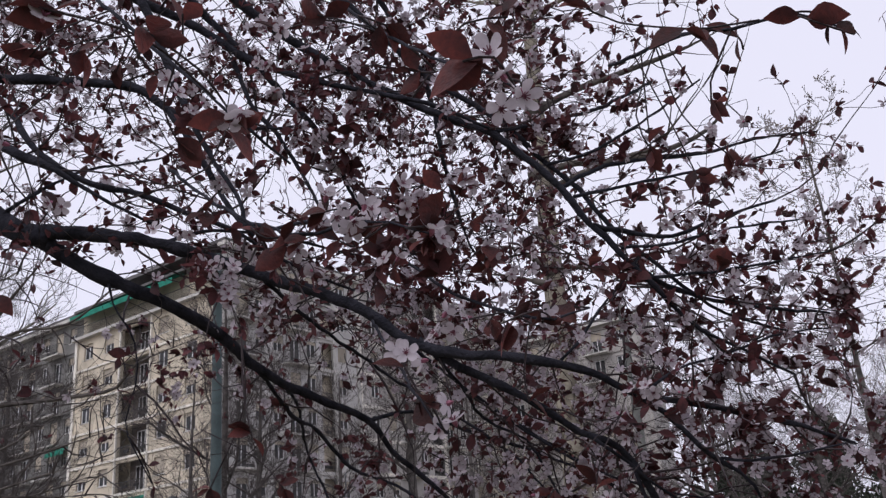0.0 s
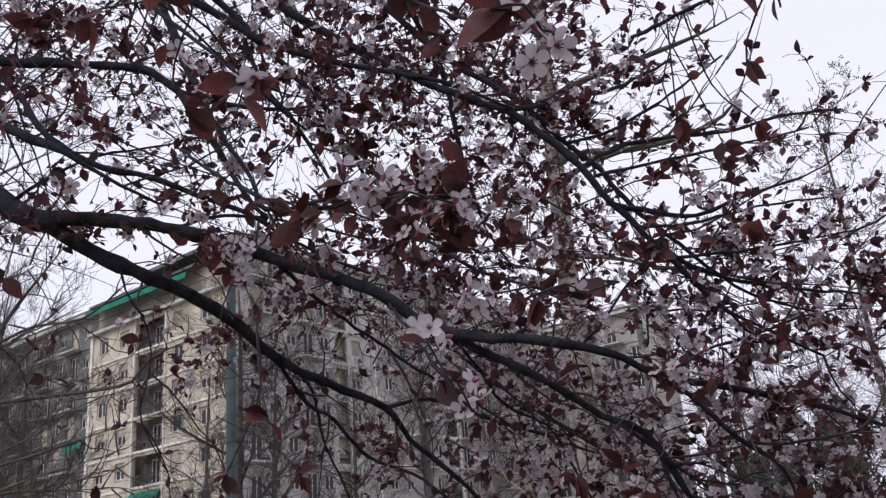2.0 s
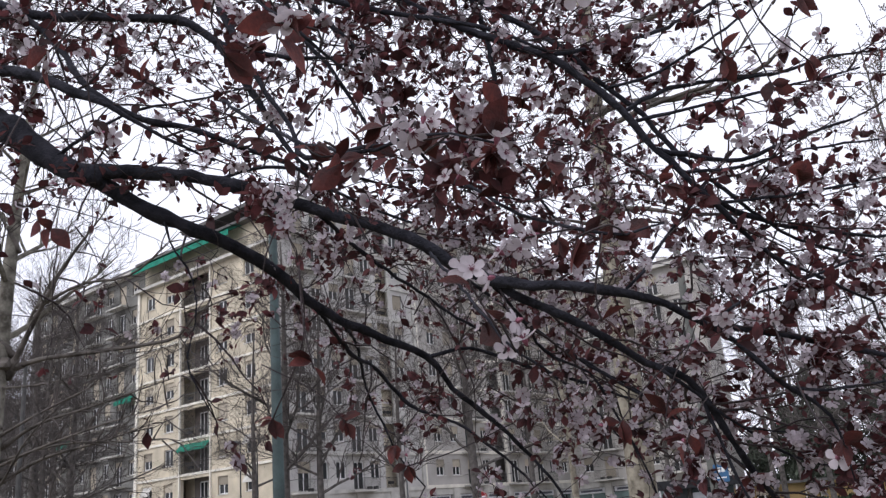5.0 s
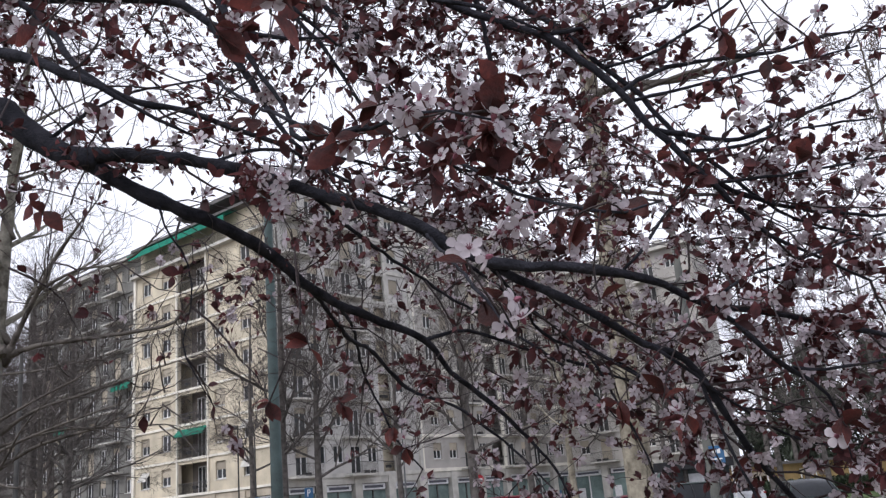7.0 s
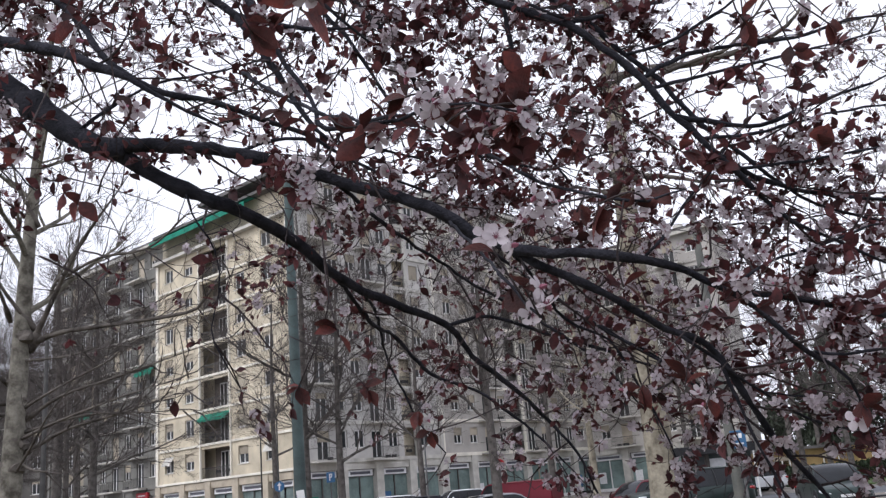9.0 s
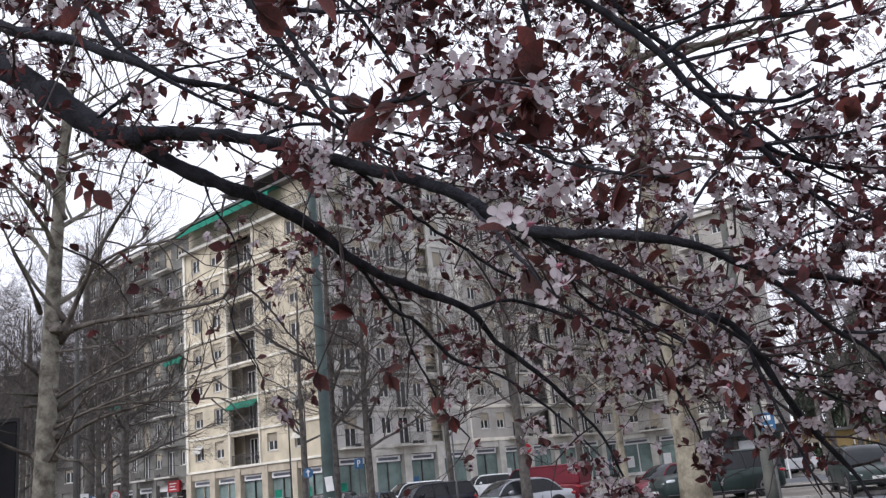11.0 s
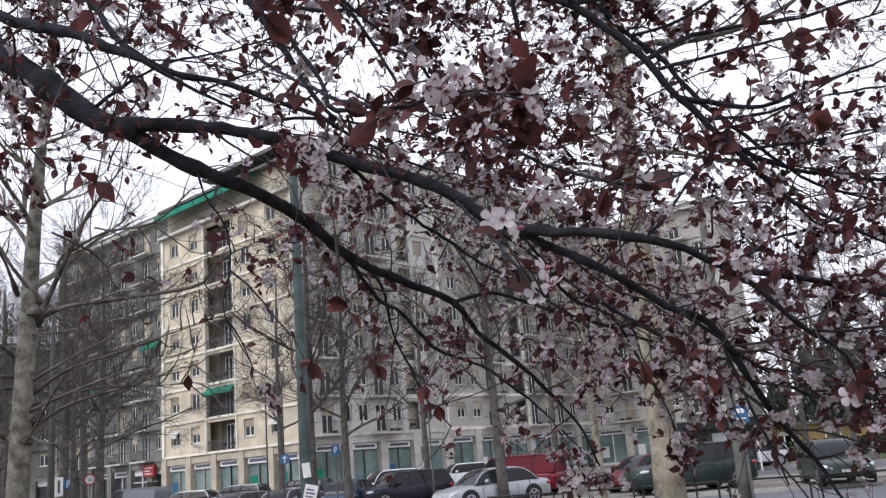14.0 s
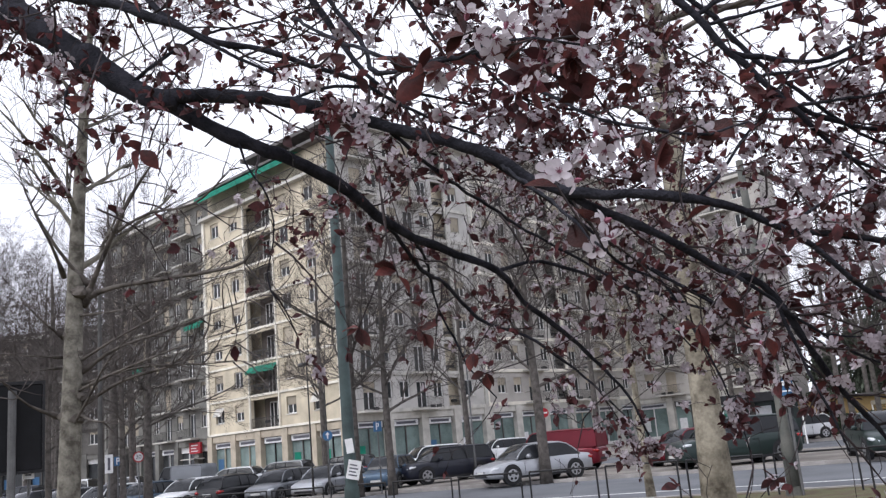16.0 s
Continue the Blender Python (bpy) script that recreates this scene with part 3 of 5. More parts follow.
plane_limb(left_plane, (-6.89, 16.51, 5.03, 0.105), (-6.58, 16.26, 5.49, 0.079), (-6.11, 15.86, 6.11, 0.067), (-5.60, 15.46, 6.71, 0.051), (-4.78, 14.90, 7.43, 0.030), (-4.22, 14.51, 7.99, 0.020))
plane_limb(left_plane, (-6.84, 16.49, 5.07, 0.084), (-6.25, 16.23, 5.16, 0.073), (-5.24, 15.96, 5.17, 0.062), (-4.15, 15.69, 5.19, 0.056), (-3.59, 15.44, 5.24, 0.045), (-3.24, 15.22, 5.58, 0.040), (-2.58, 14.93, 5.76, 0.030), (-1.74, 14.53, 5.94, 0.019))
plane_limb(left_plane, (-6.11, 15.86, 6.11, 0.047), (-5.35, 15.64, 6.37, 0.041), (-4.49, 15.48, 6.42, 0.036), (-3.66, 15.00, 6.85, 0.025), (-3.09, 14.66, 7.22, 0.015))
plane_limb(left_plane, (-6.89, 16.41, 5.38, 0.069), (-7.23, 16.07, 5.93, 0.052), (-7.59, 15.64, 6.81, 0.041), (-7.82, 15.37, 7.83, 0.026))
plane_limb(left_plane, (-7.12, 16.98, 3.73, 0.064), (-6.37, 16.64, 4.05, 0.047), (-5.31, 16.22, 4.23, 0.036), (-4.05, 15.68, 4.46, 0.025), (-3.07, 15.27, 4.62, 0.020))
plane_limb(left_plane, (-7.16, 17.15, 3.12, 0.058), (-6.28, 16.70, 3.43, 0.047), (-5.12, 16.28, 3.61, 0.036), (-3.87, 15.73, 3.85, 0.025))
plane_limb(left_plane, (-6.59, 15.69, 7.19, 0.052), (-6.88, 15.53, 7.81, 0.042), (-7.17, 15.46, 8.14, 0.036), (-7.53, 15.28, 8.88, 0.026))
plane_limb(right_plane, (3.34, 12.00, 5.83, 0.082), (2.99, 11.76, 6.03, 0.065), (2.63, 11.55, 6.11, 0.052), (2.19, 11.38, 6.03, 0.035), (1.79, 11.16, 6.18, 0.023))
plane_limb(right_plane, (3.39, 11.98, 5.91, 0.074), (3.89, 11.86, 5.86, 0.057), (4.46, 11.68, 5.64, 0.044), (4.97, 11.62, 5.40, 0.032), (5.52, 11.42, 5.25, 0.020))
plane_limb(right_plane, (3.29, 12.05, 5.68, 0.066), (2.87, 12.13, 5.83, 0.050), (2.39, 12.23, 5.94, 0.038), (1.72, 12.28, 5.88, 0.021))
plane_limb(right_plane, (3.20, 11.32, 6.83, 0.072), (3.68, 11.04, 7.00, 0.059), (4.42, 10.75, 7.15, 0.046), (4.69, 10.62, 7.19, 0.042), (5.07, 10.39, 7.58, 0.034), (5.47, 10.04, 8.02, 0.022))
plane_limb(right_plane, (3.02, 10.93, 7.52, 0.055), (2.57, 10.69, 8.11, 0.039), (2.29, 10.45, 8.67, 0.027))

plane_limb(left_plane, (-7.29, 16.50, 4.30, 0.050), (-7.53, 15.75, 4.71, 0.032), (-7.78, 15.00, 5.32, 0.014))
plane_limb(left_plane, (-7.37, 16.50, 3.96, 0.040), (-7.62, 15.75, 3.94, 0.028), (-7.95, 15.00, 3.92, 0.014))
plane_limb(left_plane, (-7.40, 16.50, 3.76, 0.040), (-7.42, 15.75, 3.66, 0.028), (-7.39, 15.00, 3.54, 0.014))
plane_limb(left_plane, (-7.39, 16.50, 2.85, 0.060), (-7.64, 15.83, 3.06, 0.043), (-7.83, 15.17, 3.49, 0.028), (-7.77, 14.50, 3.74, 0.014))
plane_limb(left_plane, (-7.04, 16.50, 3.84, 0.045), (-6.07, 15.83, 4.12, 0.034), (-5.00, 15.17, 4.40, 0.024), (-4.17, 14.50, 4.67, 0.012))
plane_limb(left_plane, (-7.15, 16.50, 3.25, 0.055), (-6.19, 15.88, 3.48, 0.041), (-5.04, 15.25, 3.70, 0.031), (-4.14, 14.62, 3.80, 0.022), (-3.41, 14.00, 3.80, 0.012))
plane_limb(left_plane, (-7.04, 16.50, 3.41, 0.040), (-5.65, 15.83, 3.56, 0.030), (-4.31, 15.17, 3.45, 0.022), (-3.46, 14.50, 3.35, 0.012))
plane_limb(left_plane, (-7.04, 16.50, 2.88, 0.055), (-6.41, 15.75, 2.67, 0.032), (-5.52, 15.00, 2.61, 0.014))
plane_limb(left_plane, (-7.35, 16.50, 5.60, 0.060), (-7.25, 15.83, 5.96, 0.045), (-7.26, 15.17, 6.40, 0.030), (-7.11, 14.50, 6.82, 0.018))
plane_limb(left_plane, (-7.13, 16.50, 4.72, 0.040), (-5.77, 15.75, 4.65, 0.028), (-4.51, 15.00, 4.87, 0.014))
plane_limb(left_plane, (-7.23, 16.50, 2.51, 0.045), (-6.54, 15.83, 3.14, 0.034), (-5.96, 15.17, 3.64, 0.024), (-5.03, 14.50, 4.25, 0.014))
plane_limb(right_plane, (3.64, 13.10, 7.98, 0.115), (4.27, 13.00, 8.12, 0.10), (5.02, 12.90, 8.10, 0.09), (5.96, 12.80, 8.28, 0.075), (6.63, 12.70, 8.58, 0.06), (6.98, 12.60, 9.01, 0.045), (7.29, 12.50, 9.72, 0.03))
plane_limb(right_plane, (3.70, 13.10, 9.17, 0.115), (4.47, 13.00, 9.54, 0.095), (5.41, 12.90, 9.85, 0.08), (6.59, 12.80, 10.28, 0.06), (7.61, 12.70, 10.79, 0.035))


def knot(tree, x, z, ang, size):
    """A rough dark burr on the trunk."""
    rng = random.Random(int(z * 100 + ang))
    bm = bmesh.new()
    bmesh.ops.create_icosphere(bm, subdivisions=2, radius=size * 1.25)
    for v in bm.verts:
        v.co *= 1 + rng.uniform(-0.28, 0.28)
        v.co.z *= 0.75
    me = bpy.data.meshes.new("knot")
    bm.to_mesh(me)
    bm.free()
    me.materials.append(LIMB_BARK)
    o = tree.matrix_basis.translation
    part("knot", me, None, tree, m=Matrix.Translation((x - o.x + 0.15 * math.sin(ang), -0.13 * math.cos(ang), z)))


for x, z, ang, size in ((-7.08, 5.15, 0.6, 0.13), (-7.11, 4.35, -0.9, 0.08), (-7.13, 4.0, 0.9, 0.06), (-7.14, 3.3, 0.3, 0.09), (-7.15, 3.2, 1.2, 0.10), (-7.16, 2.85, -0.7, 0.12), (-7.16, 2.8, 0.6, 0.13), (-7.20, 2.0, 0.2, 0.05)):
    knot(left_plane, x, z, ang, size)


# ---- poles, signs, barriers ----
def lamp_post(x, y, h, r, material, label, arm=True, ax=1.2):
    p = root("lamp_post", Matrix.Translation((x, y, 0)), label, "lamp post")
    part("pole", Acc().tube([(0, 0, 0), (0, 0, 1.1), (0, 0, 1.15), (0, 0, h)], [r * 1.25, r * 1.2, r, r * 0.7], 14), material, p, smooth=True)
    part("base_collar", Acc().tube([(0, 0, 0), (0, 0, 0.2)], [r * 1.7, r * 1.6], 14), material, p)
    if arm:
        part("arm", Acc().tube([(0, 0, h - 0.1), (ax * 0.2, 0, h + 0.25), (ax * 0.6, 0, h + 0.35), (ax, 0, h + 0.3)], [r * 0.6, r * 0.5, r * 0.45, r * 0.4], 8), material, p)
        part("lantern", Acc().tube([(ax, 0, h + 0.3), (ax * 1.25, 0, h + 0.28), (ax * 1.5, 0, h + 0.24)], [0.06, 0.11, 0.07], 10), POLEGREY, p)
    return p


lamp_post(-2.06, 16.6, 8.05, 0.115, POLEGREEN, "thick grey-green painted steel pole with a pasted notice", arm=False)
nt = part("notice", Acc().box(-0.12, -0.012, -0.17, 0.12, 0.0, 0.17), SIGNWHITE, bpy.data.objects["lamp_post"], "torn paper notice with printed lines", m=pose(0.08, -0.16, 1.42, 0, 14, 0))
for i in range(4):
    part("printed_line", Acc().box(-0.08, -0.016, -0.11 + 0.06 * i, 0.08 - 0.03 * (i % 2), -0.0125, -0.085 + 0.06 * i), SIGNDARK, nt)
part("notice", Acc().box(-0.07, -0.012, -0.13, 0.07, 0.0, 0.13), SIGNWHITE, bpy.data.objects["lamp_post"], "torn paper notice", m=pose(0.03, -0.155, 1.85, 0, -6, 0))
RUSTPOLE = mat("weathered_green_brown_paint", (0.10, 0.098, 0.085), 0.7, 0.3, 2.0, 30, 0.15, col2=(0.055, 0.06, 0.055))
lamp_post(6.95, 19.4, 7.45, 0.115, RUSTPOLE, "dark steel post carrying a small blue sign", arm=False)
lamp_post(-10.85, 27.0, 7.3, 0.08, DARKPOLE, "dark green street lamp post", arm=False)
lamp_post(-6.65, 40.0, 5.9, 0.04, DARKPOLE, "thin dark steel pole beside a street lamp", arm=False)
lamp_post(-5.92, 40.0, 5.5, 0.045, DARKPOLE, "thin dark street lamp with a short curved arm", ax=-0.75)
lamp_post(0.6, 42.0, 6.6, 0.045, POLEGREY, "thin grey street lamp post", arm=False)


def road_sign(x, y, z, r, label, kind, face, h=None):
    """A sign plate on a post, facing the viewer."""
    s = root("road_sign", pose(x, y, 0.3 if h is None else h, 0, 0, math.degrees(math.atan2(-x, y))), label, "road sign", "road signs")
    part("post", Acc().tube([(0, 0.03, -0.32), (0, 0.03, z + r)], [0.03, 0.03], 8), POLEGREY, s)
    if kind == "disc":
        pl = part("plate", Acc().disc((0, 0, z), (0, -1, 0), r, 0.03, 28), face, s)
    else:
        k = 2.4 if kind == "tall" else 1.2
        pl = part("plate", Acc().box(-r, -0.03, z - r * k, r, 0, z + r * k), face, s, bevel=0.006)
    return s, pl


s, pl = road_sign(-5.3, 36.0, 2.15, 0.2, "round blue direction sign with a white arrow", "disc", SIGNBLUE)
part("arrow", Acc().box(-0.026, -0.037, 2.01, 0.026, -0.033, 2.20).prism([(-0.09, 2.18), (0.09, 2.18), (0, 2.3)], -0.037, -0.033), SIGNWHITE, pl)
s, pl = road_sign(-3.35, 36.8, 2.35, 0.17, "square blue parking sign with a white letter", "square", SIGNBLUE)
part("letter", Acc().box(-0.06, -0.037, 2.22, -0.02, -0.033, 2.49).box(-0.02, -0.037, 2.455, 0.05, -0.033, 2.49).box(-0.02, -0.037, 2.34, 0.05, -0.033, 2.375).box(0.03, -0.037, 2.375, 0.065, -0.033, 2.455), SIGNWHITE, pl)
s, pl = road_sign(4.4, 46.0, 2.5, 0.24, "round red no-entry sign with a white bar", "disc", SIGNRED)
part("bar", Acc().box(-0.17, -0.037, 2.46, 0.17, -0.033, 2.54), SIGNWHITE, pl)
s, pl = road_sign(-13.95, 36.5, 1.9, 0.15, "square blue parking sign with a white letter", "square", SIGNBLUE)
part("letter", Acc().box(-0.06, -0.037, 1.77, -0.02, -0.033, 2.04).box(-0.02, -0.037, 2.0, 0.06, -0.033, 2.04).box(-0.02, -0.037, 1.89, 0.06, -0.033, 1.93).box(0.03, -0.037, 1.93, 0.065, -0.033, 2.0), SIGNWHITE, pl)
s, pl = road_sign(-11.57, 29.5, 1.75, 0.125, "tall white rectangular board with a dark upright symbol", "tall", SIGNWHITE)
part("symbol", Acc().box(-0.04, -0.037, 1.55, 0.04, -0.033, 1.95), SIGNDARK, pl)
s, pl = road_sign(7.05, 19.2, 2.28, 0.155, "small blue sign with unreadable white lettering", "square", SIGNBLUE, 0.0)
part("lettering", Acc().box(-0.09, -0.037, 2.30, -0.01, -0.033, 2.40).box(0.01, -0.037, 2.30, 0.08, -0.033, 2.40).box(-0.10, -0.037, 2.17, 0.10, -0.033, 2.20), SIGNWHITE, pl)

s, pl = road_sign(-14.36, 40.0, 2.35, 0.24, "round white speed limit sign with a red rim", "disc", SIGNRED, 0.0)
part("face", Acc().disc((0, -0.031, 2.35), (0, -1, 0), 0.185, 0.006, 24), SIGNWHITE, pl)
num = bpy.data.curves.new("digits", "FONT")
num.body, num.size, num.align_x, num.align_y, num.extrude = "30", 0.24, "CENTER", "CENTER", 0.002
num.materials.append(SIGNDARK)
dg = new("digits", num)
dg.parent = pl
dg.matrix_basis = pose(0, -0.042, 2.35, 90, 0, 0)
s, pl = road_sign(-9.93, 20.6, 1.93, 0.12, "small white notice plate with dark lettering", "square", SIGNWHITE, 0.0)
part("lettering", Acc().box(-0.08, -0.037, 1.95, 0.08, -0.033, 1.99).box(-0.08, -0.037, 1.86, 0.06, -0.033, 1.90), SIGNDARK, pl)
b = root("billboard", pose(-10.3, 20.2, 0.28, 0, 0, 26), "large blank black panel of a roadside billboard on a steel post", "billboard")
part("panel", Acc().box(-1.6, 0, 1.7, 0.78, 0.14, 3.65), BOARD, b, bevel=0.02)
part("frame", Acc().box(-1.66, -0.03, 3.65, 0.84, 0.17, 3.72).box(-1.66, -0.03, 1.63, 0.84, 0.17, 1.7).box(0.78, -0.03, 1.7, 0.84, 0.17, 3.65).box(-1.66, -0.03, 1.7, -1.6, 0.17, 3.65), BLACKM, b)
part("post", Acc().tube([(0.15, -0.12, -0.3), (0.15, -0.12, 3.5)], [0.09, 0.09], 10), POLEGREY, b)


def barrier():
    b = root("road_barrier", Matrix(), "low black tubular steel barrier along the verge", "barrier", "roadside barriers")
    for x in (-0.83, 0.83):
        part("post", Acc().tube([(x, 0, -0.05), (x, 0, 0.86)], [0.022, 0.022], 8), BLACKM, b)
    part("rail", Acc().tube([(-0.83, 0, 0.86), (0, 0, 0.862), (0.83, 0, 0.86)], [0.022, 0.022, 0.022], 8), BLACKM, b)
    return b


first = barrier()
first.matrix_basis = ROAD @ Matrix.Translation((-17.75, 20.9, 0.02))
for i in range(1, 23):
    copy_thing(first, ROAD @ Matrix.Translation((-17.75 + 1.88 * i, 20.9 + 0.03 * math.sin(i * 2.1), 0.02)))


# ---- parked cars ----
def car(label, colour, x, y, heading, L=4.4, W=1.78, Hh=1.46, kind="hatch", z=0.02, group="parked cars"):
    """heading: degrees of the way its nose points, from +x. Local: nose at +x, left side +y."""
    c = root("parked_car" if kind != "van" else "parked_van", pose(x, y, z, 0, 0, heading), label, "car" if kind != "van" else "van", group)
    paint = CAR[colour]
    h, w2 = L / 2, W / 2
    belt = Hh * (0.62 if kind != "van" else 0.55)
    # outline of the lower body along its length, tail to nose
    tx = (-1.0, -0.985, -0.93, -0.8, -0.4, 0.0, 0.38, 0.55, 0.8, 0.93, 0.985, 1.0)
    tails = {"saloon": (0.62, 0.80, 0.97, 1.03, 1.03, 1.0), "hatch": (0.6, 0.85, 0.98, 1.02, 1.02, 1.0), "suv": (0.66, 0.9, 1.0, 1.02, 1.02, 1.0), "van": (0.8, 0.97, 1.0, 1.0, 1.0, 1.0)}[kind]
    noses = {"saloon": (0.98, 0.94, 0.84, 0.74, 0.62, 0.52), "hatch": (0.98, 0.95, 0.85, 0.74, 0.62, 0.52), "suv": (0.99, 0.98, 0.92, 0.85, 0.72, 0.6), "van": (0.99, 0.98, 0.92, 0.82, 0.68, 0.55)}[kind]
    tz = tails + noses
    tw = (0.70, 0.82, 0.92, 0.985, 1, 1, 1, 1, 0.965, 0.88, 0.76, 0.66)
    tl = (0.40, 0.33, 0.28, 0.24, 0.2, 0.19, 0.19, 0.2, 0.23, 0.25, 0.29, 0.36)
    xs = np.concatenate((np.linspace(-1, -0.86, 5), np.linspace(-0.7, 0.7, 9), np.linspace(0.82, 1, 6)))
    sec = ((0.90, 0.0), (0.985, 0.10), (1.0, 0.32), (0.995, 0.60), (0.975, 0.82), (0.93, 0.94), (0.84, 1.0), (0.45, 1.02))
    prof = [(-a, b) for a, b in sec] + [(a, b) for a, b in reversed(sec)]
    bd = Acc()
    n = len(prof)
    for q in xs:
        t, w, lo = np.interp(q, tx, tz) * belt, np.interp(q, tx, tw) * w2, np.interp(q, tx, tl)
        bd.v += [(q * h, a * w, lo + (t - lo) * b2) for a, b2 in prof]
    for i in range(len(xs) - 1):
        for k in range(n):
            bd.f.append((i * n + k, i * n + (k + 1) % n, (i + 1) * n + (k + 1) % n, (i + 1) * n + k))
    bd.f += [tuple(range(n - 1, -1, -1)), tuple((len(xs) - 1) * n + k for k in range(n))]
    part("body", bd, paint, c, smooth=True)
    # greenhouse: rear foot, rear roof edge, front roof edge, windscreen foot
    gx = {"saloon": (-0.72, -0.40, 0.16, 0.50), "hatch": (-0.92, -0.72, 0.16, 0.52), "suv": (-0.955, -0.84, 0.18, 0.50), "van": (-0.985, -0.95, 0.50, 0.76)}[kind]
    wb, wt = w2 * 0.93, w2 * (0.70 if kind != "van" else 0.84)
    st = [gx[0] + (gx[1] - gx[0]) * k / 3 for k in range(3)] + [gx[1] + (gx[2] - gx[1]) * k / 6 for k in range(7)] + [gx[2] + (gx[3] - gx[2]) * k / 4 for k in range(1, 5)]
    rows = []
    for q in st:
        up = float(np.interp(q, gx, (0, 1, 1, 0)))
        up = math.sin(up * math.pi / 2) ** 0.85 if up < 1 else 1.0
        arch = 0.035 * math.sin(math.pi * (q - gx[0]) / (gx[3] - gx[0]))
        zt = belt - 0.02 + (Hh - 0.035 - belt) * up + arch * up
        e = wb + (wt - wb) * up
        rows.append([(q * h, -wb, belt - 0.03), (q * h, -(wb + (e - wb) * 0.5) - 0.012 * up, belt + (zt - belt) * 0.55), (q * h, -e, zt - 0.05 * up), (q * h, -e * 0.86, zt - 0.008), (q * h, 0, zt + 0.015 * up),
                     (q * h, e * 0.86, zt - 0.008), (q * h, e, zt - 0.05 * up), (q * h, wb + (e - wb) * 0.5 + 0.012 * up, belt + (zt - belt) * 0.55), (q * h, wb, belt - 0.03)])

    def sheet(i0, i1, k0, k1):
        a = Acc()
        m = k1 - k0 + 1
        for i in range(i0, i1 + 1):
            a.v += rows[i][k0:k1 + 1]
        for i in range(i1 - i0):
            for k in range(m - 1):
                a.f.append((i * m + k, i * m + k + 1, (i + 1) * m + k + 1, (i + 1) * m + k))
        return a

    glaze = CARGLASS if kind != "van" else paint
    part("rear_window", sheet(0, 3, 2, 6), glaze, c, smooth=True)
    part("roof", sheet(3, 9, 2, 6), paint, c, smooth=True)
    part("windscreen", sheet(9, 13, 2, 6), CARGLASS, c, smooth=True)
    for k0 in (0, 6):
        part("side_window", sheet(8 if kind == "van" else 0, 13, k0, k0 + 2), CARGLASS, c, smooth=True)
        if kind == "van":
            part("side_panel", sheet(0, 8, k0, k0 + 2), paint, c, smooth=True)
        e = 2 if k0 == 0 else 6
        part("roof_rail", Acc().tube([r[e] for r in rows], [0.03] * len(rows), 6), paint, c, smooth=True)
        for i in ((6, 8) if kind != "van" else (8,)):
            o = k0 if k0 == 0 else 8
            part("pillar", Acc().tube([rows[i][o], rows[i][1 if k0 == 0 else 7], rows[i][e]], [0.04, 0.034, 0.03], 6), TRIM if kind != "van" else paint, c)
    zb = belt * 0.5
    for sy in (-1, 1):
        part("mirror", Acc().tube([(gx[3] * h - 0.42, sy * (w2 - 0.02), belt + 0.05), (gx[3] * h - 0.44, sy * (w2 + 0.16), belt + 0.08)], [0.06, 0.085], 8), paint, c, smooth=True)
        part("headlight", Acc().tube([(h * 0.965, sy * w2 * 0.60, belt * np.interp(0.96, tx, tz) - 0.09), (h * 0.915, sy * w2 * 0.80, belt * np.interp(0.92, tx, tz) - 0.09), (h * 0.84, sy * w2 * 0.93, belt * np.interp(0.85, tx, tz) - 0.10)], [0.05, 0.075, 0.04], 8), LAMPW, c, smooth=True)
        part("tail_light", Acc().tube([(-h * 0.985, sy * w2 * 0.66, belt * 0.78), (-h * 0.955, sy * w2 * 0.83, belt * 0.80), (-h * 0.88, sy * w2 * 0.945, belt * 0.82)], [0.06, 0.085, 0.04], 8), LAMPR, c, smooth=True)
        part("sill_strip", Acc().box(-h * 0.55, sy * w2 * 0.985 - 0.012, 0.20, h * 0.52, sy * w2 * 0.985 + 0.012, 0.29), TRIM, c)
        for q in ((gx[3] * h - 0.3, (gx[0] + gx[3]) * h / 2, gx[1] * h + 0.25) if kind != "van" else (gx[3] * h - 0.3, gx[2] * h - 0.55)):
            part("door_seam", Acc().box(q - 0.007, sy * w2 * 0.996 - 0.004, 0.32, q + 0.007, sy * w2 * 0.996 + 0.006, belt * 0.83), TRIM, c)
        part("door_handle", Acc().box((gx[0] + gx[3]) * h / 2 + 0.06, sy * w2 * 0.985 - 0.01, belt * 0.80, (gx[0] + gx[3]) * h / 2 + 0.24, sy * w2 * 0.985 + 0.025, belt * 0.80 + 0.03), paint, c)
    part("grille", Acc().box(h * 0.972, -w2 * 0.42, zb - 0.05, h * 0.996, w2 * 0.42, zb + 0.07), TRIM, c, bevel=0.02)
    part("air_intake", Acc().box(h * 0.97, -w2 * 0.55, 0.31, h * 1.002, w2 * 0.55, 0.41), TRIM, c, bevel=0.02)
    part("rear_bumper", Acc().box(-h * 1.004, -w2 * 0.62, 0.40, -h * 0.96, w2 * 0.62, 0.52), TRIM, c, bevel=0.02)
    part("number_plate", Acc().box(h * 1.003, -0.26, 0.42, h * 1.008, 0.26, 0.52), PLATE, c)
    part("number_plate", Acc().box(-h * 1.010, -0.26, belt * 0.62, -h * 1.002, 0.26, belt * 0.62 + 0.11), PLATE, c)
    rw = {"saloon": 0.325, "hatch": 0.31, "suv": 0.36, "van": 0.34}[kind]
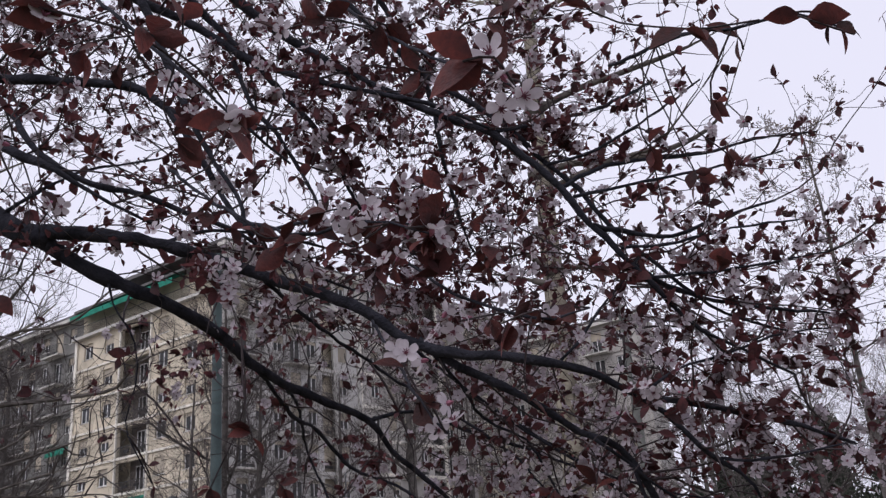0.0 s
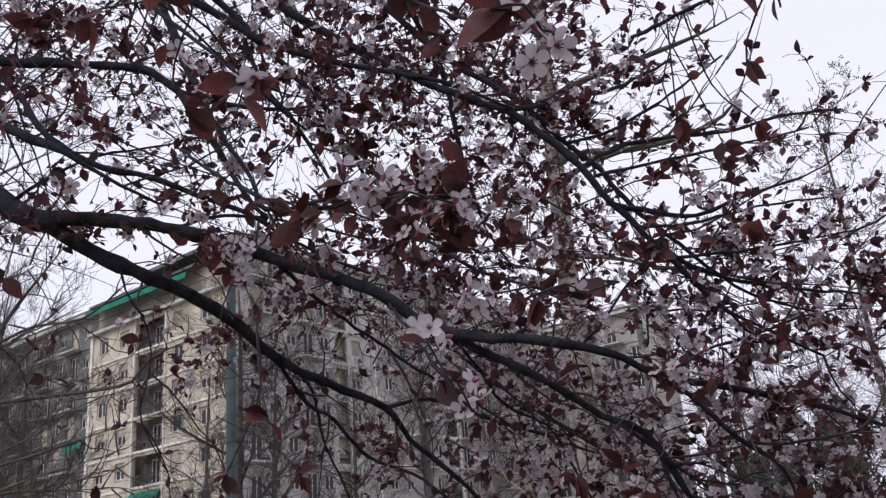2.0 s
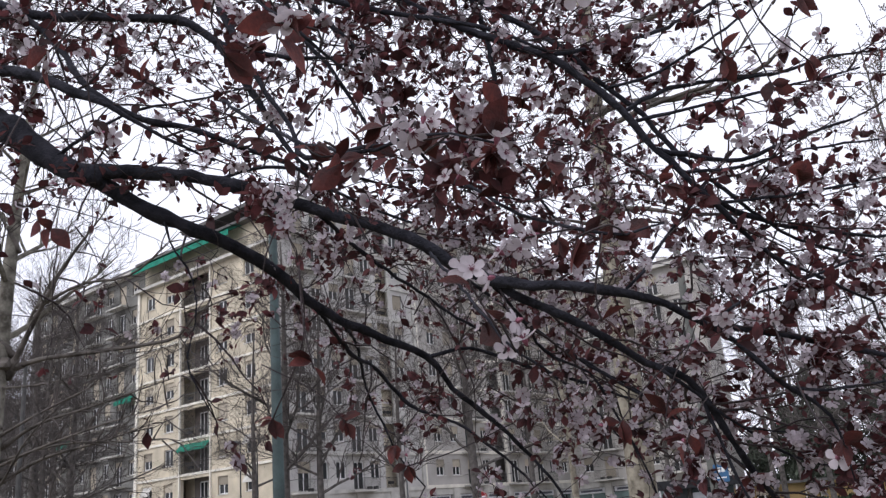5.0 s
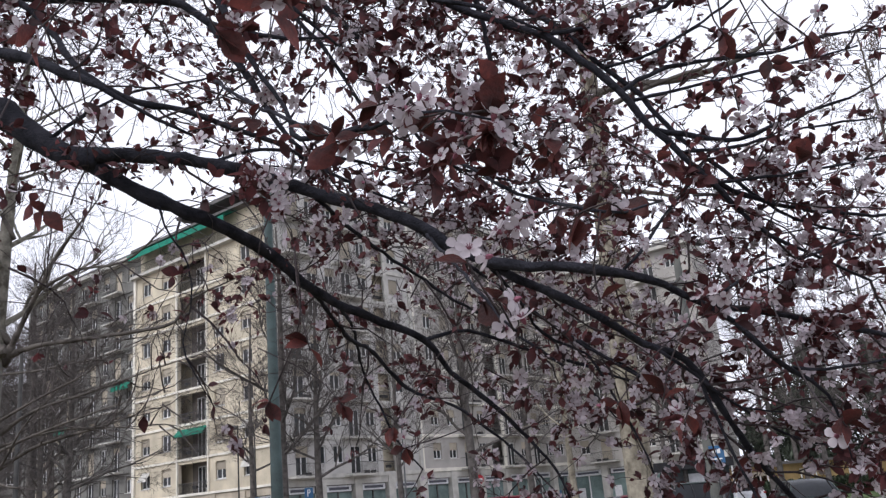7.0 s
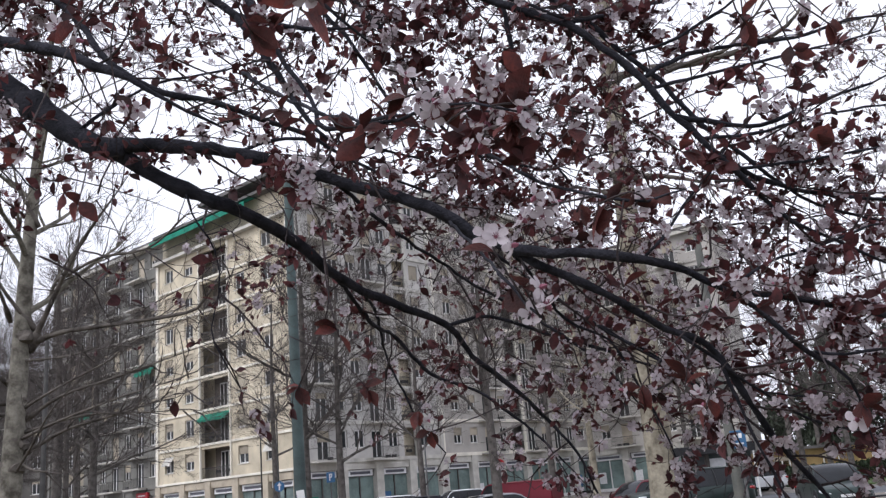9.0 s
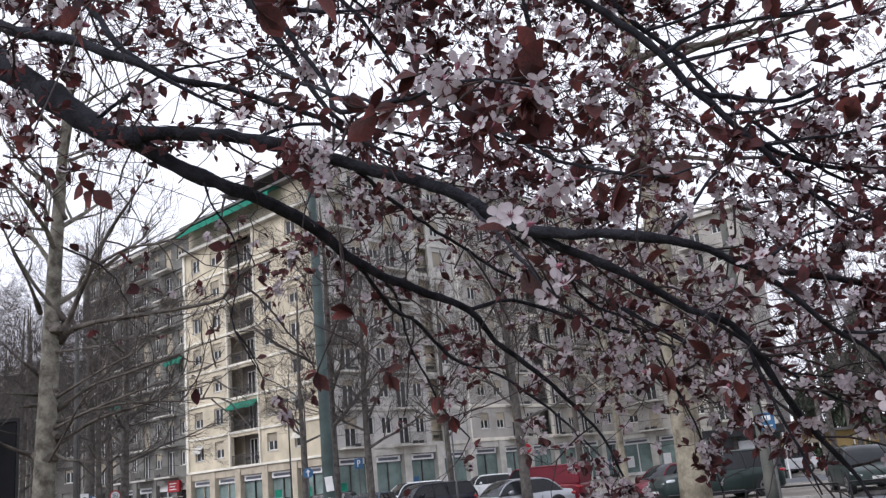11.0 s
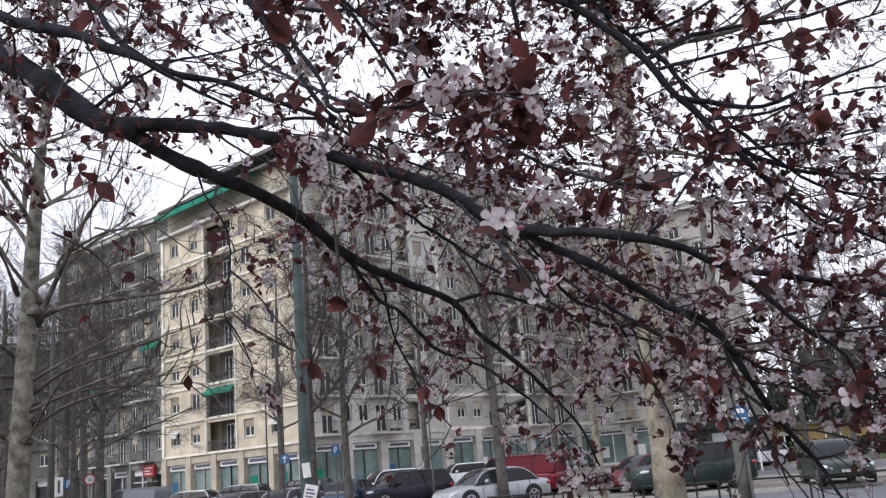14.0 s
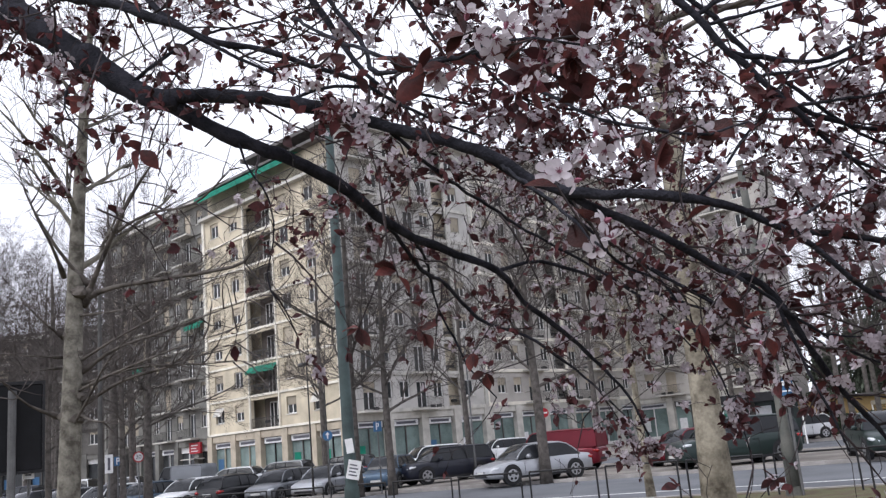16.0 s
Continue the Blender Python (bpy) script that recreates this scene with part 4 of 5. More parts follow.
    for xx in (h - L * 0.195, -h + L * 0.205):
        for sy in (-1, 1):
            yy = sy * (w2 - 0.10)
            part("wheel_arch", Acc().disc((xx, yy - sy * 0.10, rw + 0.02), (0, sy, 0), rw + 0.06, 0.203, 28), TRIM, c)
            wl = part("wheel", Acc().tube([(xx, yy - sy * 0.1, rw), (xx, yy + sy * 0.085, rw), (xx, yy + sy * 0.115, rw)], [rw, rw, rw * 0.93], 28), TYRE, c, smooth=False)
            part("rim", Acc().disc((xx, yy + sy * 0.105, rw), (0, sy, 0), rw * 0.70, 0.02, 24), RIM, wl)
            for k in range(5):
                a = k * 2 * math.pi / 5 + 0.3
                part("rim_opening", Acc().disc((xx + math.cos(a) * rw * 0.42, yy + sy * 0.126, rw + math.sin(a) * rw * 0.42), (0, sy, 0), rw * 0.17, 0.005, 8), TRIM, wl)
    return c


car("silver four-door saloon parked on the strip", "silver", 2.72, 35.25, 205, 4.6, 1.84, 1.45, "saloon")
car("dark navy estate car parked nose out", "navy", -0.82, 42.6, 208, 4.6, 1.82, 1.60, "suv", -0.0)
car("white off-roader parked behind a dark car", "white", -2.0, 54.4, 205, 4.5, 1.85, 1.78, "suv", -0.08)
car("small white off-roader far along the side road", "white", 2.9, 66.5, 200, 4.2, 1.8, 1.66, "suv", 0.04)
car("dark red panel van parked along the strip", "red", 4.57, 41.5, 154, 4.0, 1.85, 1.86, "van")
car("small red hatchback parked on the strip", "red", 9.5, 37.9, 203, 3.8, 1.66, 1.45, "hatch")
car("large dark green off-roader parked on the strip", "green", 10.15, 34.0, 192, 4.95, 1.92, 1.74, "suv")
car("dark green hatchback facing the road", "green", 14.3, 30.9, 258, 4.2, 1.75, 1.5, "hatch")
car("small dark blue city car with a pale roof facing the road", "blue", -3.45, 42.4, 256, 3.9, 1.73, 1.54, "suv", -0.12)
car("silver people carrier parked facing the road", "silver", -6.25, 42.4, 243, 4.25, 1.76, 1.46, "hatch", -0.19)
car("grey hatchback parked facing the road", "grey", -8.6, 43.0, 243, 4.0, 1.72, 1.5, "hatch", -0.24)
car("black hatchback parked tail out", "black", -10.9, 43.5, 62, 4.1, 1.74, 1.46, "hatch", -0.25)
car("pale silver hatchback parked in the row", "white", -13.2, 44.0, 243, 4.1, 1.74, 1.44, "hatch", -0.25)
car("grey-blue saloon parked in the row", "blue", -15.6, 44.8, 243, 4.4, 1.76, 1.44, "saloon", -0.25)
car("white hatchback parked in the row", "white", -18.0, 45.8, 243, 4.1, 1.74, 1.46, "hatch", -0.25)
car("grey saloon parked in the row", "grey", -20.4, 46.9, 243, 4.5, 1.76, 1.44, "saloon", -0.25)
car("dark hatchback parked in the row", "navy", -22.9, 48.0, 243, 4.2, 1.76, 1.46, "hatch", -0.25)
for i, (col, kd, h, u) in enumerate((("black", "suv", 1.62, -7.4), ("silver", "suv", 1.62, -11.6), ("white", "hatch", 1.5, -15.0), ("grey", "van", 1.95, -18.6), ("silver", "hatch", 1.5, -23.4), ("white", "suv", 1.6, -27.6), ("navy", "hatch", 1.5, -31.8))):
    car("%s car parked along the building" % {"navy": "dark blue"}.get(col, col), col, u, 56.6 - 0.35 * (u + 7.4), 155 + 4 * (i % 3), 4.2, 1.75, h, kd, -0.08)
car("white hatchback parked by the lawn", "white", 20.40, 54.60, 190, 4.1, 1.74, 1.5, "hatch")


# ---- far side on the right: lawn, hedge, low ochre building, dark pines ----
tagged(part("lawn", Acc().box(2, 56.2, 0.0, 70, 90, 0.10), LAWN, m=ROAD), "strip of green lawn beyond the road", "lawn", kind="structure")


def leafy(name, label, category, x0, y0, x1, y1, z0, z1, count, size, material, seed, taper=0.0):
    rng = random.Random(seed)
    a = Acc()
    for i in range(count):
        t = rng.random()
        z = z0 + (z1 - z0) * t
        k = 1 - taper * t
        x = (x0 + x1) / 2 + (rng.random() - 0.5) * (x1 - x0) * k
        y = (y0 + y1) / 2 + (rng.random() - 0.5) * (y1 - y0) * k
        s = size * rng.uniform(0.5, 1.3)
        m = Matrix.Translation((x, y, z)) @ Euler((rng.uniform(0, 6), rng.uniform(0, 6), rng.uniform(0, 6))).to_matrix().to_4x4()
        a.add([(-s, 0, 0), (0, -s * 0.45, 0.1 * s), (s, 0, 0), (0, s * 0.45, 0.1 * s)], [(0, 1, 2, 3)], m)
    return tagged(part(name, a, material), label, category, kind="stuff")


leafy("hedge", "dark clipped hedge beside the lawn", "hedge", 21, 58.5, 50, 60.5, 0.05, 1.25, 9000, 0.2, HEDGE, 5)
for i, (x, y, h) in enumerate(((35.5, 86, 8), (39, 83, 9.5), (43, 84, 11), (41.5, 92, 10.5), (47, 81, 11), (55, 84, 13), (46, 79, 14), (51, 76, 13), (44, 90, 15), (58, 82, 14), (60, 90, 15), (52, 92, 15), (64, 78, 14), (50, 70, 13.5), (56, 73, 14))):
    p = root("pine_tree", Matrix.Translation((x, y, 0)), "dark green pine at the edge of the place", "tree", "pines")
    part("trunk", Acc().tube([(0, 0, 0), (0.1, 0, h * 0.5), (0, 0.1, h * 0.95)], [0.25, 0.17, 0.04], 8), GREY_BARK, p)
    rng = random.Random(90 + i)
    a = Acc()
    for k in range(3200):
        t = rng.random() ** 0.8
        rad = (1 - t) ** 0.55 * h * 0.30 * (0.8 + 0.2 * math.sin(t * 23 + i)) + 0.2
        an = rng.uniform(0, 6.28)
        q = rad * math.sqrt(rng.random())
        s = rng.uniform(0.15, 0.42)
        m = Matrix.Translation((q * math.cos(an), q * math.sin(an), h * (0.08 + 0.92 * t) - q * 0.12)) @ Euler((rng.uniform(0, 6), rng.uniform(0, 6), rng.uniform(0, 6))).to_matrix().to_4x4()
        a.add([(-s, 0, 0), (0, -s * 0.3, 0), (s, 0, 0), (0, s * 0.3, 0.1)], [(0, 1, 2, 3)], m)
    tagged(part("crown", a, PINE, p), kind="stuff")
hb = root("low_building", pose(25, 66, 0, 0, 0, -4), "low ochre-walled building behind the lawn", "building")
part("wall", Acc().box(0, 0, 0, 24, 6, 2.4), OCHRE, hb)
part("roof", Acc().box(-0.4, -0.5, 2.4, 24.4, 6.4, 2.6), ROOFT, hb)
for i in range(4):
    window(hb, 1.5 + 3.6 * i, 0.8, -0.03, 1.2, 1.2, 0.3)


ks = root("kiosk", pose(15.7, 52.6, 0.0, 0, 0, -20), "dark kiosk with a flat canopy and pale panels", "kiosk")
part("canopy", Acc().box(-0.3, -0.9, 2.45, 4.2, 2.4, 2.95), BLACKM, ks, bevel=0.03)
part("body", Acc().box(0, 0, -0.08, 3.9, 2.1, 2.45), CAR["green"], ks)
part("counter", Acc().box(0.3, -0.35, 0.85, 3.6, -0.003, 0.95), RAILM, ks)
for i in range(3):
    part("panel", Acc().box(0.35 + 1.15 * i, -0.03, 1.05, 1.3 + 1.15 * i, -0.004, 2.2), (PANE, SIGNWHITE, PANE)[i], ks)
for x in (-0.2, 4.05):
    part("post", Acc().tube([(x, -0.8, -0.1), (x, -0.8, 2.45)], [0.05, 0.05], 8), FRAMEW, ks)


# ---- flowering plum tree ----
plum = root("plum_tree", Matrix.Translation((-2.9, 2.3, 0)), "purple-leaved plum tree in pink blossom with dark spreading limbs", "tree")
PL = Matrix.Translation((2.9, -2.3, 0))
part("trunk", Acc().tube([tuple(PL @ Vector(p)) for p in ((-2.9, 2.3, -0.05), (-2.88, 2.3, 0.3), (-2.8, 2.28, 1.1), (-2.72, 2.3, 2.0), (-2.55, 2.26, 2.8), (-2.3, 2.2, 3.4), (-1.95, 2.12, 3.55), (-1.55, 2.04, 3.38))],
                         [0.19, 0.15, 0.13, 0.125, 0.115, 0.10, 0.08, 0.065], 14), PLUM_BARK, plum, smooth=True)
part("leader", Acc().tube([tuple(PL @ Vector(p)) for p in ((-2.55, 2.26, 2.7), (-2.5, 2.5, 3.3), (-2.2, 2.6, 3.9), (-1.6, 2.4, 4.5), (-0.8, 2.2, 4.7))], [0.10, 0.085, 0.07, 0.05, 0.03], 10), PLUM_BARK, plum, smooth=True)
WOOD, BEARING = [], []


def limb(name, *pts):
    """A limb of the plum through points of x, y, z, radius."""
    s = spline(pts, 0.03)
    rng = random.Random(len(WOOD))
    q = [tuple(PL @ Vector((p[0] + rng.gauss(0, 0.0012), p[1], p[2] + rng.gauss(0, 0.0012)))) for p in s]
    part(name, Acc().tube(q, [max(p[3] * (0.83 if name == "main_limb" else 0.92) * (1 + 0.10 * rng.gauss(0, 1)), 0.001) for p in s], 8 if name == "main_limb" else 6), PLUM_BARK, plum, smooth=True)
    WOOD.append(s)
    if name != "spur":
        BEARING.append(s)


BEARING.append(spline(((-2.5, 2.5, 3.3, 0.08), (-2.2, 2.6, 3.9, 0.01), (-1.6, 2.4, 4.5, 0.01), (-0.8, 2.2, 4.7, 0.01)), 0.03))
limb("main_limb",
     (-1.57, 2.04, 3.35, 0.0600), (-1.23, 2.00, 3.06, 0.0540), (-0.92, 1.85, 2.79, 0.0450), (-0.75, 1.80, 2.65, 0.0370), (-0.62, 1.76, 2.54, 0.0290), (-0.53, 1.72, 2.49, 0.0225))
limb("main_limb",
     (-0.58, 1.74, 2.52, 0.0201), (-0.43, 1.70, 2.49, 0.0167), (-0.31, 1.68, 2.46, 0.0161), (-0.19, 1.65, 2.41, 0.0153), (-0.08, 1.63, 2.36, 0.0146), (0.03, 1.60, 2.31, 0.0138), (0.11, 1.56, 2.26, 0.0129), (0.18, 1.52, 2.19, 0.0121), (0.26, 1.48, 2.15, 0.0114), (0.35, 1.44, 2.13, 0.0102), (0.44, 1.44, 2.11, 0.0098), (0.51, 1.45, 2.09, 0.0090), (0.58, 1.45, 2.05, 0.0078), (0.66, 1.47, 2.04, 0.0066), (0.77, 1.50, 2.02, 0.0064), (0.90, 1.55, 2.00, 0.0057), (1.06, 1.61, 1.96, 0.0041))
limb("main_limb",
     (-0.55, 1.74, 2.50, 0.0201), (-0.44, 1.76, 2.43, 0.0201), (-0.33, 1.78, 2.38, 0.0173), (-0.26, 1.83, 2.35, 0.0156), (-0.20, 1.89, 2.32, 0.0144), (-0.14, 1.95, 2.27, 0.0137), (-0.07, 2.01, 2.23, 0.0129), (0.03, 2.07, 2.19, 0.0121), (0.13, 2.12, 2.15, 0.0100), (0.19, 2.19, 2.08, 0.0084), (0.29, 2.26, 2.00, 0.0074), (0.37, 2.33, 1.93, 0.0063), (0.45, 2.35, 1.83, 0.0044), (0.50, 2.38, 1.71, 0.0031))
limb("main_limb",
     (0.20, 1.51, 2.18, 0.0125), (0.27, 1.50, 2.13, 0.0104), (0.35, 1.51, 2.09, 0.0093), (0.42, 1.52, 2.05, 0.0087), (0.49, 1.55, 2.01, 0.0081), (0.57, 1.58, 1.98, 0.0083), (0.62, 1.61, 1.92, 0.0077), (0.68, 1.66, 1.84, 0.0072), (0.74, 1.71, 1.77, 0.0067), (0.80, 1.74, 1.71, 0.0054), (0.85, 1.76, 1.63, 0.0033))
limb("main_limb",
     (0.56, 1.45, 2.06, 0.0074), (0.62, 1.46, 2.02, 0.0061), (0.68, 1.47, 1.96, 0.0057), (0.73, 1.50, 1.93, 0.0050), (0.79, 1.52, 1.89, 0.0038), (0.82, 1.55, 1.83, 0.0025), (0.83, 1.56, 1.78, 0.0017))
limb("main_limb",
     (0.73, 1.50, 1.94, 0.0037), (0.77, 1.47, 1.93, 0.0033), (0.83, 1.45, 1.93, 0.0028), (0.92, 1.41, 1.94, 0.0020))
limb("branch",
     (-0.26, 1.62, 3.13, 0.0125), (-0.05, 1.61, 2.92, 0.0111), (0.13, 1.59, 2.78, 0.0098), (0.28, 1.56, 2.68, 0.0091), (0.38, 1.52, 2.61, 0.0084), (0.44, 1.51, 2.55, 0.0078), (0.50, 1.50, 2.48, 0.0072), (0.55, 1.49, 2.39, 0.0066), (0.61, 1.48, 2.31, 0.0057), (0.68, 1.50, 2.24, 0.0052), (0.74, 1.51, 2.18, 0.0044), (0.82, 1.52, 2.14, 0.0035), (0.93, 1.55, 2.09, 0.0027))
limb("branch",
     (-0.10, 1.78, 3.35, 0.0100), (0.10, 1.72, 3.08, 0.0086), (0.28, 1.67, 2.84, 0.0073), (0.37, 1.64, 2.75, 0.0066), (0.44, 1.60, 2.66, 0.0064), (0.50, 1.60, 2.59, 0.0058), (0.57, 1.59, 2.51, 0.0057), (0.63, 1.58, 2.41, 0.0052), (0.70, 1.58, 2.34, 0.0046), (0.78, 1.59, 2.27, 0.0037), (0.87, 1.60, 2.22, 0.0028), (1.00, 1.60, 2.18, 0.0019))
limb("branch",
     (0.49, 1.53, 2.54, 0.0037), (0.61, 1.56, 2.59, 0.0033), (0.77, 1.58, 2.69, 0.0030), (0.89, 1.60, 2.78, 0.0020))
limb("branch",
     (0.53, 1.51, 2.46, 0.0036), (0.69, 1.53, 2.50, 0.0033), (0.85, 1.56, 2.54, 0.0029), (1.04, 1.59, 2.59, 0.0020))
limb("branch",
     (0.60, 1.48, 2.34, 0.0035), (0.72, 1.49, 2.35, 0.0031), (0.84, 1.50, 2.38, 0.0027), (1.02, 1.54, 2.41, 0.0019))
limb("branch",
     (0.64, 1.49, 2.28, 0.0035), (0.78, 1.50, 2.29, 0.0031), (0.90, 1.52, 2.31, 0.0023), (1.06, 1.55, 2.34, 0.0019))
limb("branch",
     (0.51, 1.55, 2.00, 0.0035), (0.61, 1.59, 1.93, 0.0031), (0.68, 1.62, 1.88, 0.0027), (0.77, 1.65, 1.83, 0.0027), (0.91, 1.67, 1.79, 0.0018))
limb("branch",
     (0.60, 1.60, 1.94, 0.0035), (0.64, 1.62, 1.82, 0.0031), (0.67, 1.63, 1.75, 0.0026), (0.70, 1.65, 1.67, 0.0017))
limb("branch",
     (0.39, 1.91, 2.13, 0.0037), (0.50, 1.92, 2.05, 0.0032), (0.62, 1.94, 1.98, 0.0032), (0.78, 1.95, 1.92, 0.0027), (0.93, 1.94, 1.89, 0.0021))
limb("branch",
     (-0.98, 1.69, 3.02, 0.0105), (-0.72, 1.62, 2.85, 0.0090), (-0.59, 1.54, 2.73, 0.0080), (-0.52, 1.51, 2.63, 0.0072), (-0.48, 1.49, 2.57, 0.0066), (-0.38, 1.48, 2.50, 0.0060), (-0.29, 1.49, 2.48, 0.0055), (-0.21, 1.49, 2.44, 0.0057), (-0.13, 1.50, 2.41, 0.0044), (-0.03, 1.53, 2.35, 0.0031), (0.09, 1.56, 2.30, 0.0023))
limb("branch",
     (-0.84, 1.55, 2.74, 0.0121), (-0.67, 1.47, 2.62, 0.0114), (-0.57, 1.42, 2.57, 0.0110), (-0.49, 1.38, 2.52, 0.0098), (-0.40, 1.34, 2.46, 0.0059), (-0.31, 1.35, 2.40, 0.0032), (-0.23, 1.36, 2.36, 0.0020))
limb("branch",
     (-0.62, 1.52, 3.42, 0.0110), (-0.42, 1.45, 3.10, 0.0098), (-0.28, 1.39, 2.82, 0.0087), (-0.22, 1.38, 2.65, 0.0076), (-0.18, 1.36, 2.55, 0.0066), (-0.14, 1.33, 2.46, 0.0052), (-0.10, 1.31, 2.39, 0.0039), (-0.09, 1.30, 2.34, 0.0054), (-0.05, 1.26, 2.31, 0.0037), (0.03, 1.11, 2.26, 0.0026), (0.10, 1.02, 2.22, 0.0018), (0.16, 0.92, 2.17, 0.0012))
limb("branch",
     (-0.55, 1.80, 3.50, 0.0110), (-0.20, 1.84, 3.08, 0.0092), (-0.07, 1.87, 2.94, 0.0080), (0.03, 1.89, 2.82, 0.0069), (0.09, 1.97, 2.74, 0.0059), (0.14, 2.04, 2.66, 0.0048), (0.23, 2.06, 2.57, 0.0036), (0.40, 2.06, 2.51, 0.0030))
limb("branch",
     (0.05, 1.95, 3.60, 0.0110), (0.28, 2.00, 3.13, 0.0088), (0.34, 2.04, 2.98, 0.0075), (0.36, 2.08, 2.84, 0.0063), (0.40, 2.16, 2.73, 0.0051), (0.44, 2.23, 2.64, 0.0039), (0.51, 2.26, 2.53, 0.0033))
limb("branch",
     (0.50, 1.51, 2.48, 0.0054), (0.61, 1.57, 2.55, 0.0053), (0.76, 1.65, 2.61, 0.0051), (0.93, 1.73, 2.66, 0.0043), (1.08, 1.76, 2.71, 0.0033), (1.30, 1.84, 2.77, 0.0023))
limb("branch",
     (0.55, 1.49, 2.39, 0.0053), (0.64, 1.51, 2.38, 0.0050), (0.74, 1.56, 2.39, 0.0046), (0.84, 1.54, 2.42, 0.0037), (0.96, 1.53, 2.45, 0.0028))
limb("branch",
     (0.61, 1.48, 2.31, 0.0052), (0.70, 1.54, 2.28, 0.0050), (0.82, 1.59, 2.26, 0.0046), (0.97, 1.64, 2.25, 0.0038), (1.15, 1.68, 2.24, 0.0025))
limb("branch",
     (0.44, 1.44, 2.12, 0.0037), (0.48, 1.45, 2.15, 0.0033), (0.53, 1.46, 2.21, 0.0030), (0.60, 1.49, 2.28, 0.0026), (0.67, 1.52, 2.36, 0.0018))
limb("branch",
     (0.38, 1.52, 2.61, 0.0056), (0.53, 1.64, 2.70, 0.0051), (0.70, 1.76, 2.80, 0.0049), (0.87, 1.82, 2.91, 0.0046))
limb("branch",
     (-0.18, 1.91, 2.31, 0.0065), (-0.12, 2.05, 2.26, 0.0057), (-0.06, 2.28, 2.20, 0.0057), (-0.00, 2.48, 2.19, 0.0061), (0.09, 2.61, 2.10, 0.0057), (0.22, 2.62, 2.04, 0.0050), (0.31, 2.63, 1.97, 0.0043), (0.41, 2.65, 1.88, 0.0036), (0.51, 2.68, 1.76, 0.0028))
limb("branch",
     (-0.07, 2.01, 2.23, 0.0045), (-0.05, 2.37, 2.24, 0.0046), (-0.03, 2.60, 2.14, 0.0043), (0.02, 2.63, 2.03, 0.0036), (0.04, 2.65, 1.97, 0.0028), (0.12, 2.67, 1.87, 0.0021))
limb("branch",
     (0.13, 2.12, 2.15, 0.0053), (0.24, 2.16, 2.17, 0.0048), (0.37, 2.17, 2.12, 0.0048), (0.51, 2.18, 2.07, 0.0048), (0.63, 2.19, 2.02, 0.0042), (0.74, 2.19, 1.96, 0.0036), (0.86, 2.21, 1.87, 0.0030), (0.97, 2.23, 1.78, 0.0024))
limb("branch",
     (0.22, 1.52, 2.17, 0.0035), (0.29, 1.65, 2.13, 0.0033), (0.35, 1.77, 2.08, 0.0034), (0.44, 1.78, 2.03, 0.0030), (0.49, 1.80, 1.94, 0.0030), (0.53, 1.82, 1.86, 0.0025), (0.56, 1.84, 1.78, 0.0020), (0.59, 1.86, 1.68, 0.0015))
limb("branch",
     (-0.41, 1.76, 2.41, 0.0035), (-0.39, 1.73, 2.35, 0.0025), (-0.35, 1.75, 2.27, 0.0025), (-0.35, 1.78, 2.19, 0.0020), (-0.37, 1.79, 2.12, 0.0020), (-0.35, 1.81, 2.06, 0.0015), (-0.32, 1.83, 2.00, 0.0015))
limb("branch",
     (-0.08, 1.63, 2.35, 0.0047), (-0.00, 1.78, 2.31, 0.0046), (0.09, 1.89, 2.27, 0.0043), (0.22, 2.00, 2.20, 0.0039), (0.35, 2.07, 2.13, 0.0034), (0.48, 2.09, 2.03, 0.0029), (0.58, 2.11, 1.91, 0.0023))
limb("branch",
     (0.03, 1.60, 2.31, 0.0046), (0.14, 1.72, 2.28, 0.0044), (0.26, 1.84, 2.22, 0.0042), (0.38, 1.91, 2.14, 0.0037), (0.50, 1.97, 2.07, 0.0033), (0.61, 1.98, 2.00, 0.0027), (0.75, 2.01, 1.89, 0.0022))
limb("branch",
     (-0.98, 1.69, 3.02, 0.0130), (-0.78, 1.64, 2.88, 0.0125), (-0.62, 1.60, 2.80, 0.0110), (-0.51, 1.58, 2.78, 0.0105), (-0.40, 1.56, 2.76, 0.0100), (-0.31, 1.54, 2.73, 0.0090), (-0.25, 1.52, 2.67, 0.0080), (-0.19, 1.50, 2.64, 0.0060), (-0.11, 1.48, 2.61, 0.0040), (-0.01, 1.46, 2.60, 0.0025))
limb("branch",
     (-0.45, 1.65, 3.08, 0.0120), (-0.30, 1.62, 2.98, 0.0110), (-0.20, 1.60, 2.91, 0.0100), (-0.14, 1.58, 2.85, 0.0090), (-0.08, 1.56, 2.80, 0.0080), (0.06, 1.54, 2.74, 0.0065), (0.25, 1.50, 2.67, 0.0050), (0.37, 1.48, 2.60, 0.0030))
limb("branch",
     (-0.14, 1.58, 2.83, 0.0060), (-0.10, 1.57, 2.71, 0.0050), (-0.05, 1.56, 2.64, 0.0045), (0.00, 1.55, 2.54, 0.0040), (0.04, 1.50, 2.43, 0.0020))
limb("branch",
     (-0.25, 1.52, 2.67, 0.0080), (-0.19, 1.50, 2.56, 0.0070), (-0.13, 1.48, 2.44, 0.0050), (-0.09, 1.46, 2.38, 0.0030))
limb("spur",
     (0.01, 1.00, 2.61, 0.0034), (0.09, 0.81, 2.38, 0.0025), (0.14, 0.64, 2.22, 0.0017), (0.17, 0.54, 2.14, 0.0013), (0.19, 0.49, 2.09, 0.0012))
